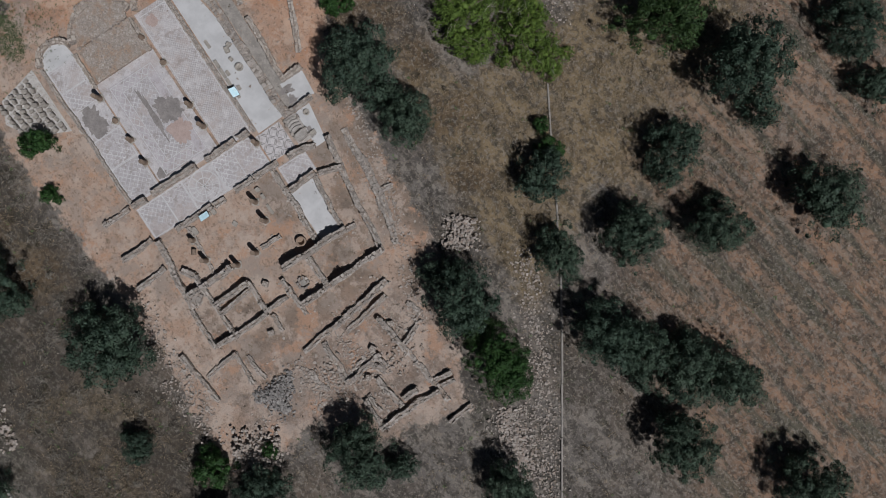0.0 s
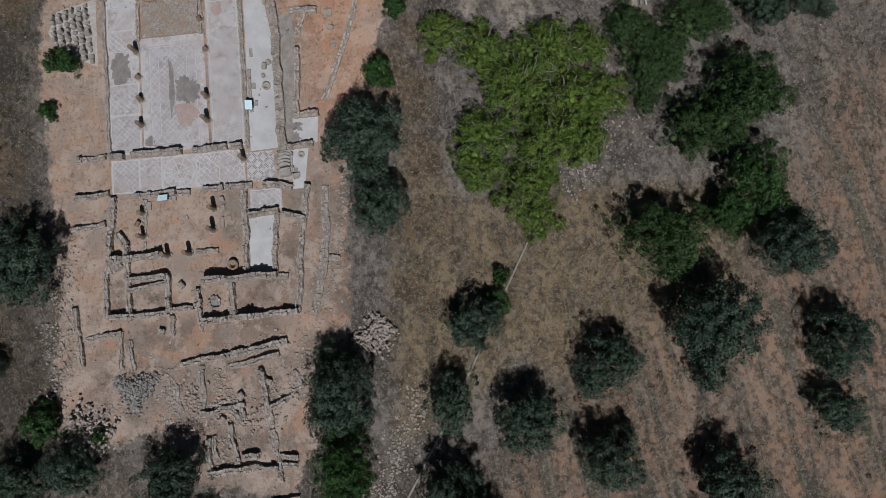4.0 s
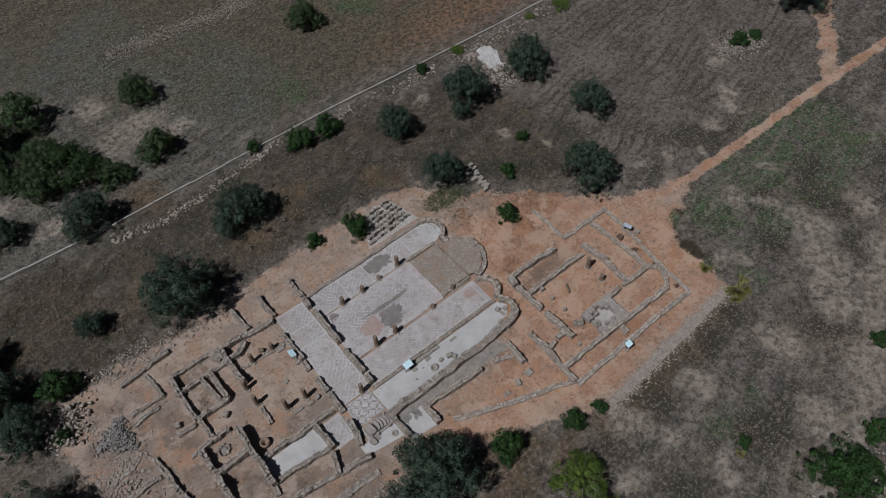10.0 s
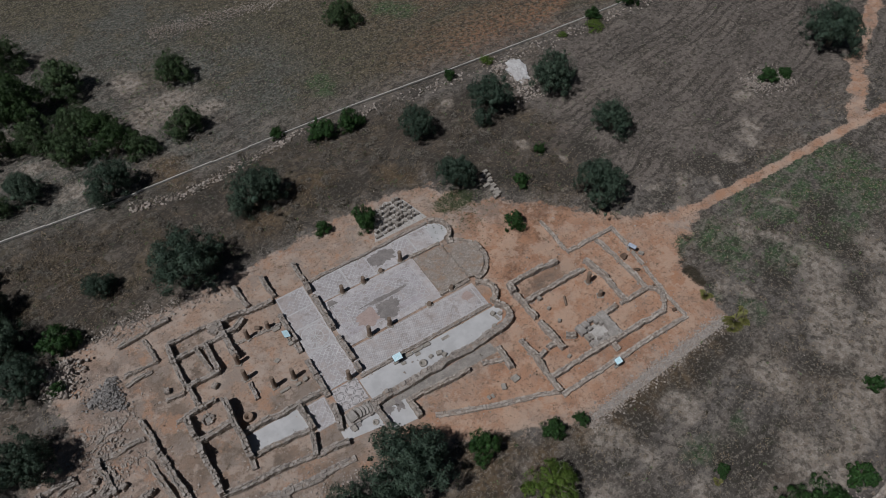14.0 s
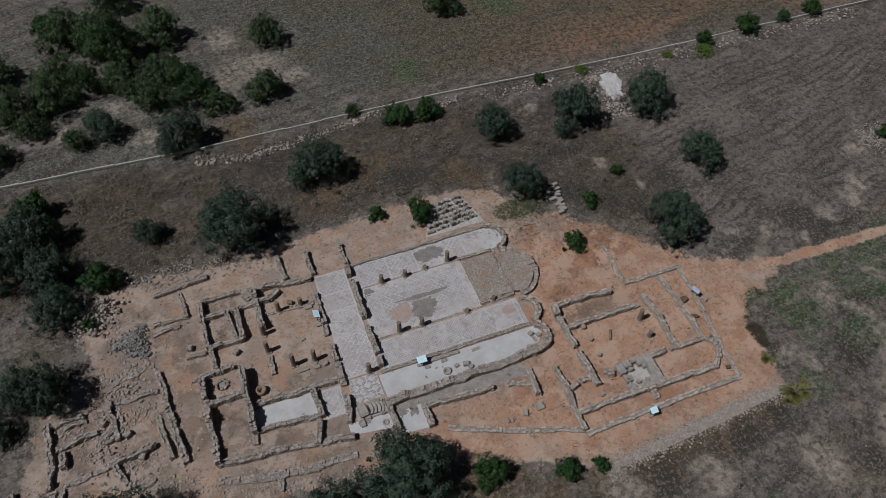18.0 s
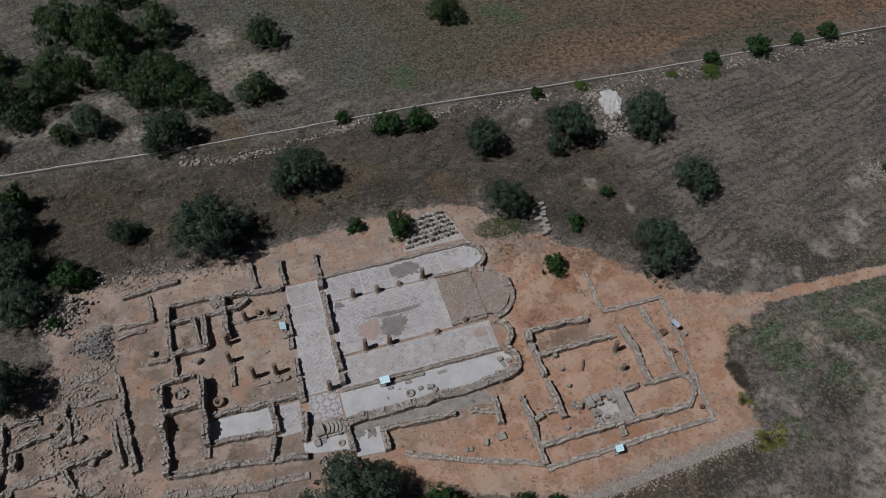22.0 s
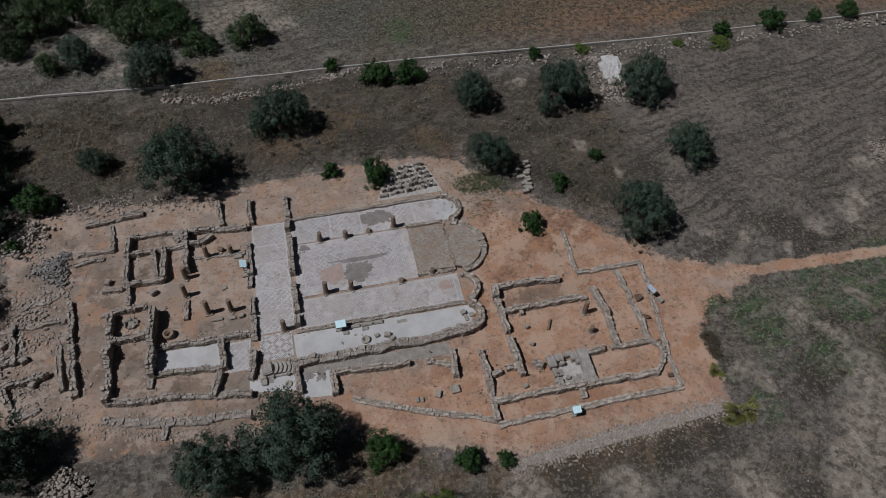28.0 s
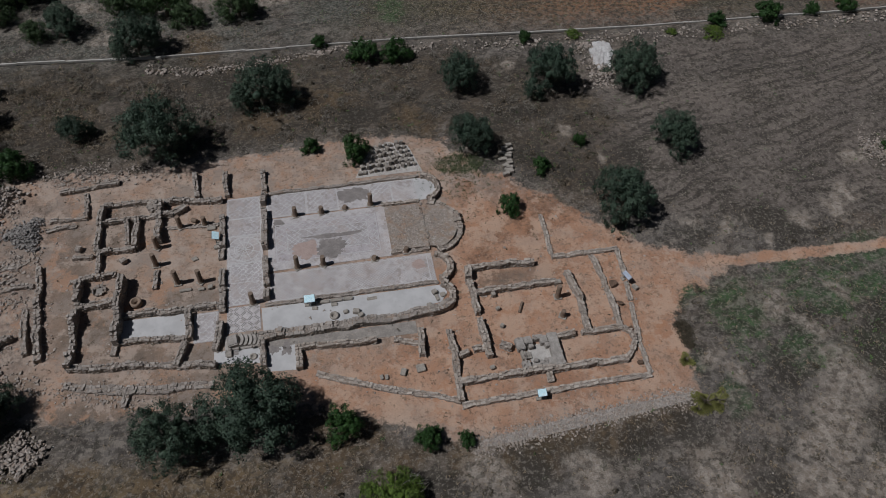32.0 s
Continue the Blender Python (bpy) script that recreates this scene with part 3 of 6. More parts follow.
    col = n.mix(n.ramp(n.noise(10.5, 5, 0.75, at=n.vec("ADD", n.space, (8.0, 3.0, 6.0))), 0.55, 0.64, 0.0, 0.20), col, (0.250, 0.214, 0.180))
    col = n.mix(1.0, col, (0.875, 0.895, 0.905), "MULTIPLY")
    # trodden earth of the site
    sitecol = n.mix(n.ramp(middle, 0.35, 0.68), (0.325, 0.218, 0.155), (0.400, 0.302, 0.236))
    redcol = n.mix(n.ramp(middle, 0.35, 0.68), (0.372, 0.208, 0.130), (0.445, 0.286, 0.196))
    redcol = n.mix(n.ramp(n.noise(0.16, 7, 0.7), 0.50, 0.62, 0.0, 0.8), redcol, (0.295, 0.150, 0.088))
    sitecol = n.mix(red, sitecol, redcol)
    sitecol = n.mix(n.math("MULTIPLY", n.ramp(n.noise(0.35, 8, 0.72), 0.48, 0.57, 0.0, 0.75), n.math("SUBTRACT", 1.0, n.math("MULTIPLY", red, 0.75))), sitecol, (0.280, 0.218, 0.175))
    sitecol = n.mix(n.ramp(n.noise(0.5, 7, 0.7, at=n.vec("ADD", n.space, (6.0, 1.0, 4.0))), 0.56, 0.66, 0.0, 0.6), sitecol, (0.370, 0.205, 0.120))
    sitecol = n.mix(some(stony, n.ramp(fine, 0.35, 0.6, 0.35, 0.9)), sitecol, n.mix(n.ramp(n.noise(0.45, 6, 0.7), 0.42, 0.58), (0.135, 0.108, 0.090), (0.268, 0.202, 0.160)))
    sitecol = n.mix(n.ramp(n.noise(0.8, 8, 0.75), 0.52, 0.66, 0.0, 0.65), sitecol, (0.175, 0.124, 0.092))
    sitecol = n.mix(some(crisp(rust, 0.35), n.ramp(fine, 0.35, 0.60, 0.45, 0.9)), sitecol, n.mix(n.ramp(n.noise(0.9, 7, 0.7), 0.42, 0.58), (0.165, 0.088, 0.054), (0.290, 0.145, 0.082)))
    sitecol = n.mix(some(trodden, n.ramp(middle, 0.32, 0.60, 0.45, 0.95)), sitecol, (0.150, 0.116, 0.090))
    sitecol = n.mix(n.ramp(n.noise(3.4, 6, 0.66), 0.53, 0.62, 0.0, 0.62), sitecol, (0.140, 0.100, 0.074))
    sitecol = n.mix(n.ramp(n.noise(9.0, 6, 0.75), 0.58, 0.70, 0.0, 0.45), sitecol, (0.47, 0.39, 0.32))
    ochre = n.ramp(n.noise(0.28, 8, 0.74, at=n.vec("ADD", n.space, (11.0, 2.0, 7.0))), 0.54, 0.60, 0.0, 0.7)
    sitecol = n.mix(ochre, sitecol, n.mix(red, (0.375, 0.222, 0.142), (0.375, 0.200, 0.118)))
    dust = n.ramp(n.noise(0.45, 8, 0.74, at=n.vec("ADD", n.space, (7.0, 21.0, 4.0))), 0.50, 0.58, 0.0, 0.7)
    sitecol = n.mix(dust, sitecol, n.mix(red, (0.400, 0.318, 0.258), (0.465, 0.322, 0.232)))
    ash = n.ramp(n.noise(0.33, 8, 0.74, at=n.vec("ADD", n.space, (3.0, 13.0, 1.0))), 0.53, 0.60, 0.0, 0.7)
    sitecol = n.mix(n.math("MULTIPLY", ash, n.math("SUBTRACT", 1.0, n.math("MULTIPLY", red, 0.70))), sitecol, (0.265, 0.215, 0.178))
    weed = n.math("MULTIPLY", n.ramp(n.noise(2.6, 6, 0.7, at=n.vec("ADD", n.space, (5.0, 5.0, 2.0))), 0.58, 0.64, 0.0, 0.75), n.ramp(n.noise(0.3, 5), 0.44, 0.56))
    sitecol = n.mix(weed, sitecol, (0.125, 0.098, 0.066))
    sitecol = n.mix(n.ramp(n.noise(17.0, 4, 0.7), 0.56, 0.66, 0.0, 0.28), sitecol, (0.165, 0.118, 0.088))
    sitecol = n.mix(n.ramp(n.noise(14.0, 4, 0.7, at=n.vec("ADD", n.space, (2.0, 6.0, 3.0))), 0.58, 0.68, 0.0, 0.3), sitecol, (0.52, 0.43, 0.36))
    col = n.mix(site, col, sitecol)
    speck = n.ramp(n.voronoi(3.5), 0.06, 0.14, 1.0, 0.0)
    speck = some(speck, n.ramp(n.noise(0.35, 3), 0.48, 0.62))
    col = n.mix(n.math("MULTIPLY", speck, 0.6), col, (0.36, 0.32, 0.28))
    return n.done(col, n.math("ADD", fine, n.math("MULTIPLY", grit, 0.4)), 0.7, 0.09)


ground_mesh.materials.append(earth_material())
ground = thing("ground", ground_mesh, "dry reddish earth with sparse weeds and gravel round the ruins", "ground", kind="structure")


# ---- floors ----
def floor(name, poly, z, material, label, category="floor", thick=0.12):
    vs = [(x, y, z) for x, y in poly] + [(x, y, z - thick) for x, y in poly]
    k = len(poly)
    fs = [list(range(k))] + [[i + k, (i + 1) % k + k, (i + 1) % k, i] for i in range(k)]
    return thing(name, mesh(name, vs, fs, material), label, category, kind="structure")


def rect(x0, y0, x1, y1):
    return [(x0, y0), (x1, y0), (x1, y1), (x0, y1)]


def arc(cx, cy, r, a0, a1, n=10):
    return [(cx + r * math.cos(radians(a0 + (a1 - a0) * i / n)), cy + r * math.sin(radians(a0 + (a1 - a0) * i / n))) for i in range(n + 1)]


def mosaic(name, kind, size=0.7, worn=0.4, tint=(0.42, 0.395, 0.378), dark=(0.235, 0.215, 0.208)):
    """Worn tesserae floor: lattice, knots, fret or rings of dark lines on a pale ground."""
    n = Nodes(name, 0.8)
    tint = (1.16 * tint[0], 1.13 * tint[1], 1.13 * tint[2])
    o = n.xyz()
    bent = n.math("MULTIPLY", n.math("SUBTRACT", n.noise(1.7, 3), 0.5), 0.0 if kind == "rings" else 0.05)
    x, y = n.math("ADD", o[0], bent), n.math("SUBTRACT", o[1], bent)
    tau = 2 * math.pi / size

    def wave(v):
        return n.math("ABSOLUTE", n.math("SINE", n.math("MULTIPLY", v, tau / 2)))

    p, q = n.math("ADD", x, y), n.math("SUBTRACT", x, y)
    if kind == "lattice":
        d = n.math("MINIMUM", wave(p), wave(q))
        lines = n.ramp(d, 0.14, 0.28, 1.0, 0.0)
    elif kind == "fine":
        lines = n.ramp(n.math("MULTIPLY", wave(p), wave(q)), 0.2, 0.5)
    elif kind == "knots":
        d = n.math("ADD", n.math("MULTIPLY", wave(x), wave(y)), n.math("MULTIPLY", wave(p), 0.5))
        lines = n.ramp(n.math("ABSOLUTE", n.math("SUBTRACT", d, 0.62)), 0.08, 0.2, 1.0, 0.0)
    elif kind == "bars":
        a = n.math("MULTIPLY", n.ramp(n.math("ABSOLUTE", n.math("SUBTRACT", wave(p), 0.26)), 0.07, 0.20, 1.0, 0.0), n.ramp(wave(q), 0.40, 0.52))
        b = n.math("MULTIPLY", n.ramp(n.math("ABSOLUTE", n.math("SUBTRACT", wave(q), 0.26)), 0.07, 0.20, 1.0, 0.0), n.ramp(wave(p), 0.40, 0.52))
        lines = n.math("MAXIMUM", a, b)
    elif kind == "rings":
        r = n.math("SQRT", n.math("ADD", n.math("MULTIPLY", x, x), n.math("MULTIPLY", y, y)))
        band = n.ramp(n.math("ABSOLUTE", n.math("SINE", n.math("MULTIPLY", r, 7.5))), 0.15, 0.35, 1.0, 0.0)
        spoke = n.ramp(n.math("ABSOLUTE", n.math("SINE", n.math("MULTIPLY", n.math("ARCTAN2", y, x), 4.0))), 0.2, 0.5, 1.0, 0.0)
        lines = n.math("MAXIMUM", band, n.math("MULTIPLY", spoke, 0.6))
    else:
        lines = 0.0
    wear = n.ramp(n.noise(0.9, 9, 0.75), 0.54, 0.60, 0.0, worn)
    col = n.mix(n.ramp(n.noise(1.6, 7, 0.7), 0.38, 0.62), tint, tuple(0.84 * v for v in tint))
    if kind != "blank":
        kept = 0.95 if kind == "bars" else n.ramp(n.noise(0.55, 7, 0.7, at=n.vec("ADD", n.space, (4.0, 9.0, 6.0))), 0.40, 0.58, 0.18, 0.68)
        col = n.mix(n.math("MULTIPLY", lines, n.math("SUBTRACT", kept, n.math("MULTIPLY", wear, 0.5))), col, dark)
    col = n.mix(n.ramp(n.noise(2.4, 8, 0.78, at=n.vec("ADD", n.space, (9.0, 4.0, 2.0))), 0.56, 0.62, 0.0, 0.35), col, (0.60, 0.58, 0.56))
    col = n.mix(n.math("MULTIPLY", wear, n.ramp(n.noise(6.0, 5), 0.3, 0.6, 0.6, 1.0)), col, (0.285, 0.250, 0.225))
    # earth trodden over the tesserae
    col = n.mix(n.ramp(n.noise(0.42, 8, 0.74, at=n.vec("ADD", n.space, (7.0, 2.0, 1.0))), 0.50, 0.60, 0.0, 0.55), col, (0.400, 0.335, 0.300))
    col = n.mix(n.ramp(n.noise(1.3, 8, 0.76, at=n.vec("ADD", n.space, (1.0, 6.0, 8.0))), 0.55, 0.60, 0.0, 0.55), col, (0.255, 0.212, 0.188))
    tess = n.voronoi(20.0, out="Color")
    s = n.t.nodes.new("ShaderNodeSeparateColor")
    n.t.links.new(tess, s.inputs[0])
    col = n.mix(n.math("MULTIPLY", s.outputs[0], 0.30), col, (0.19, 0.172, 0.160))
    return n.done(col, n.noise(40.0, 4), 0.2, 0.01)


LATTICE = mosaic("mosaic_lattice", "lattice", 0.46, 0.45, (0.355, 0.335, 0.330), (0.66, 0.64, 0.62))
FINE = mosaic("mosaic_scales", "fine", 0.25, 0.6, (0.47, 0.445, 0.43), (0.275, 0.255, 0.247))
KNOTS = mosaic("mosaic_knots", "knots", 0.50, 0.5, (0.375, 0.352, 0.345), (0.66, 0.64, 0.62))
BARS = mosaic("mosaic_crossed_bars", "bars", 1.0, 0.4, (0.47, 0.445, 0.432), (0.17, 0.158, 0.150))
RINGS = mosaic("mosaic_medallion", "rings", 1.0, 0.4, (0.40, 0.378, 0.368), (0.60, 0.58, 0.56))
BLANK = mosaic("mosaic_plain_border", "blank", 1.0, 0.6, (0.45, 0.428, 0.418))
LILAC = mosaic("mosaic_lilac_field", "blank", 1.0, 0.35, (0.40, 0.372, 0.372))
PALE = "pale worn geometric mosaic floor beside the ruined walls"
floor("floor_corridor", rect(0.0, -10.95, 2.9, 0.35), 0.03, BLANK, "pale worn mosaic floor of the long corridor")
floor("mosaic_panel_north", rect(0.15, -2.0, 2.75, 0.2), 0.036, LATTICE, PALE)
floor("mosaic_panel_figures", rect(0.15, -3.9, 2.75, -2.1), 0.036, KNOTS, PALE)
floor("mosaic_panel_south", rect(0.15, -10.8, 2.75, -6.9), 0.036, KNOTS, PALE)
disc = bmesh.new()
bmesh.ops.create_circle(disc, cap_ends=True, radius=1.35, segments=48)
thing("mosaic_medallion", solid("mosaic_medallion", disc, RINGS), "round mosaic medallion set in the corridor floor", "floor", kind="structure", at=pose(1.45, -5.4, 0.038))
floor("floor_crossed_bars", rect(0.02, -13.4, 2.5, -11.1), 0.03, BARS, "mosaic floor with crossed dark bars on a pale ground")
floor("floor_small_mosaic", rect(-2.4, -13.85, -0.6, -11.2), 0.03, KNOTS, "small square room floor of pale mosaic")
floor("floor_north_aisle", rect(3.3, -2.4, 16.2, 0.3), 0.03, BLANK, "pale mosaic floor of the north aisle")
floor("mosaic_panel_lattice", rect(3.5, -2.2, 6.6, 0.15), 0.036, LATTICE, PALE)
floor("mosaic_panel_knots", rect(6.8, -2.2, 9.3, 0.15), 0.036, KNOTS, PALE)
floor("mosaic_panel_worn", rect(12.3, -2.2, 14.0, 0.15), 0.036, KNOTS, PALE)
floor("mosaic_panel_squares", rect(14.2, -2.2, 16.0, 0.15), 0.036, FINE, PALE)
floor("floor_nave", rect(3.3, -8.05, 13.2, -2.55), 0.034, BLANK, "broad nave floor of worn grey and pale mosaic")
floor("mosaic_nave_frame", rect(3.85, -7.35, 12.45, -3.2), 0.040, LILAC, "framed grey-lilac mosaic field, partly lost")
floor("mosaic_nave_field", rect(4.9, -6.45, 11.5, -4.1), 0.046, LATTICE, "worn inner field of the nave mosaic")
floor("floor_south_aisle", rect(3.1, -11.1, 16.3, -8.3), 0.03, FINE, "south aisle floor of small-patterned mosaic")
floor("floor_cement_strip", [(2.7, -13.9), (2.6, -11.5), (16.6, -11.6), (16.9, -12.4), (16.3, -13.2), (11.8, -13.9)], 0.03, SLAB, "smooth pale cement floor strip beside the south aisle")
floor("floor_cement_room", [(-7.62, -12.7), (-7.62, -10.95), (-2.95, -10.95), (-2.85, -13.15)], 0.03, SLAB, "smooth pale cement floor of a small room")
floor("floor_cement_low", [(-0.9, -15.8), (-0.9, -14.85), (2.4, -14.8), (2.4, -16.3)], 0.03, SLAB, "pale cement floor patch of a lower room")
floor("floor_cement_low_east", [(2.85, -17.1), (2.85, -15.2), (5.0, -15.15), (5.0, -17.3)], 0.03, SLAB, "pale cement floor patch of a lower room")
floor("floor_terrace", [(2.8, -15.15), (2.8, -14.55), (14.0, -14.6), (14.0, -15.7), (5.4, -15.5)], 0.02, GREYFLOOR, "grey worn mortar floor of a narrow terrace")
floor("floor_apse_platform", [(13.2, -7.7), (13.2, -2.9), (16.3, -3.0), (16.3, -7.75)], 0.30, RUBBLEFLOOR, "raised rubble platform in front of the apse", thick=0.4)
floor("floor_apse", [(16.35, -7.75), (16.35, -3.1), *arc(16.4, -5.65, 2.55, 70, -70, 10)], 0.40, RUBBLEFLOOR, "rough rubble bed inside the main apse")
floor("floor_apse_north", [(16.2, -2.4), (16.2, 0.3), (17.1, 0.25), (17.8, -0.4), (18.0, -1.2), (17.6, -2.2)], 0.03, SLAB, "pale cement floor of the small north apse")


# worn patches in the floors, irregular in outline
def blotch(name, x, y, rx, ry, z, material, label, seed):
    pts = []
    for i in range(72):
        a = 2 * math.pi * i / 72
        c, s = math.cos(a), math.sin(a)
        k = 1 + 0.5 * noise.noise(Vector((c * 1.6 + seed, s * 1.6, seed * 0.7))) + 0.35 * noise.noise(Vector((c * 5 + seed, s * 5, 3.0))) + 0.16 * noise.noise(Vector((c * 13, s * 13, seed)))
        pts.append((x + rx * k * math.cos(a), y + ry * k * math.sin(a)))
    return floor(name, pts, z, material, label, thick=0.01)


PINK = plain("pinkish_mortar", (0.36, 0.27, 0.235), (0.41, 0.315, 0.275), 1.5, 0.9, 0.3)
DARKMORTAR = plain("dark_grey_mortar", (0.20, 0.178, 0.165), (0.27, 0.24, 0.22), 1.5, 0.9, 0.3)
blotch("floor_patch_pink", 6.3, -6.4, 1.0, 0.85, 0.052, PINK, "pinkish mortar bed where the mosaic is lost", 1)
blotch("floor_patch_dark", 8.3, -6.4, 1.05, 0.95, 0.053, DARKMORTAR, "dark grey mortar where the mosaic is lost", 2)
blotch("floor_patch_long", 8.8, -5.1, 2.2, 0.24, 0.052, DARKMORTAR, "dark grey mortar streak in the nave floor", 3)
blotch("floor_patch_aisle", 10.8, -0.75, 1.25, 0.85, 0.040, DARKMORTAR, "dark grey mortar where the aisle mosaic is lost", 4)
blotch("floor_patch_corner", 4.2, -3.1, 0.45, 0.4, 0.046, DARKMORTAR, "dark grey mortar spot in the nave floor", 5)
blotch("floor_patch_south", 15.2, -9.3, 0.5, 0.4, 0.036, PINK, "pinkish mortar bed where the aisle mosaic is lost", 6)
LINE = plain("white_tesserae_line", (0.45, 0.43, 0.42), (0.56, 0.54, 0.52), 4.0, 0.85, 0.1)


def border(name, x0, y0, x1, y1, z, w=0.055):
    """A thin frame of white tesserae laid in the floor."""
    vs = [(x, y, z) for x, y in (*rect(x0, y0, x1, y1), *rect(x0 + w, y0 + w, x1 - w, y1 - w))]
    fs = [(i, (i + 1) % 4, (i + 1) % 4 + 4, i + 4) for i in range(4)]
    return thing(name, mesh(name, vs, fs, LINE), "thin white border line laid in the mosaic", "floor", kind="structure")


for box_ in ((0.1, -2.05, 2.8, 0.25), (0.1, -3.95, 2.8, -2.05), (0.1, -6.85, 2.8, -3.97), (0.1, -10.85, 2.8, -6.87), (0.3, -8.8, 2.0, -7.1), (3.42, -2.28, 6.68, 0.22), (6.72, -2.28, 9.38, 0.22), (12.2, -2.28, 14.08, 0.22), (14.1, -2.28, 16.08, 0.22)):
    border("mosaic_border", *box_, 0.041)
for box_ in ((3.95, -7.3, 12.35, -3.3), (4.85, -6.5, 11.55, -4.05)):
    border("mosaic_border", *box_, 0.0505)


def strips(name, lines, z, w, material, label):
    """Thin straight strips of tesserae laid in the floor, each from point to point."""
    vs, fs = [], []
    for x0, y0, x1, y1 in lines:
        d = Vector((x1 - x0, y1 - y0)).normalized() * w / 2
        k = len(vs)
        vs += [(x0 - d.y, y0 + d.x, z), (x0 + d.y, y0 - d.x, z), (x1 + d.y, y1 - d.x, z), (x1 - d.y, y1 + d.x, z)]
        fs.append((k + 1, k + 2, k + 3, k))
    return thing(name, mesh(name, vs, fs, material), label, "floor", kind="structure")


# crossed lines between the two frames of the nave, lost along the south-west
crossed = []
for i in range(12):
    x = 3.95 + 0.7 * i
    crossed += [(x, -3.37, x + 0.7, -3.98), (x, -3.98, x + 0.7, -3.37)]
for i in range(5):
    y = -4.05 - 0.62 * i
    crossed += [(11.62, y, 12.28, y - 0.62), (12.28, y, 11.62, y - 0.62)]
    if i < 4:
        crossed += [(4.02, y, 4.78, y - 0.62), (4.78, y, 4.02, y - 0.62)]
strips("mosaic_crossed_lines", crossed, 0.0515, 0.055, LINE, "band of crossed white lines framing the nave mosaic")
# ribs, rays and frames of the corridor floor
rays = [(1.45, -5.4, 1.45 + 1.25 * math.cos(radians(22.5 + 45 * i)), -5.4 + 1.25 * math.sin(radians(22.5 + 45 * i))) for i in range(8)]
strips("mosaic_rays", rays, 0.0405, 0.06, LINE, "white rays of the round mosaic medallion")
for name_, r0 in (("mosaic_ring", 1.32), ("mosaic_ring", 0.72)):
    ring_bm = bmesh.new()
    inner = [ring_bm.verts.new(((r0 - 0.07) * math.cos(2 * math.pi * i / 48), (r0 - 0.07) * math.sin(2 * math.pi * i / 48), 0.0)) for i in range(48)]
    outer = [ring_bm.verts.new((r0 * math.cos(2 * math.pi * i / 48), r0 * math.sin(2 * math.pi * i / 48), 0.0)) for i in range(48)]
    for i in range(48):
        ring_bm.faces.new((inner[i], outer[i], outer[(i + 1) % 48], inner[(i + 1) % 48]))
    thing(name_, solid(name_, ring_bm, LINE), "white ring of the round mosaic medallion", "floor", kind="structure", at=pose(1.45, -5.4, 0.0425))
border("mosaic_border", 3.2, -11.0, 15.9, -8.45, 0.036)
border("mosaic_border", -2.3, -13.75, -0.7, -11.3, 0.036)


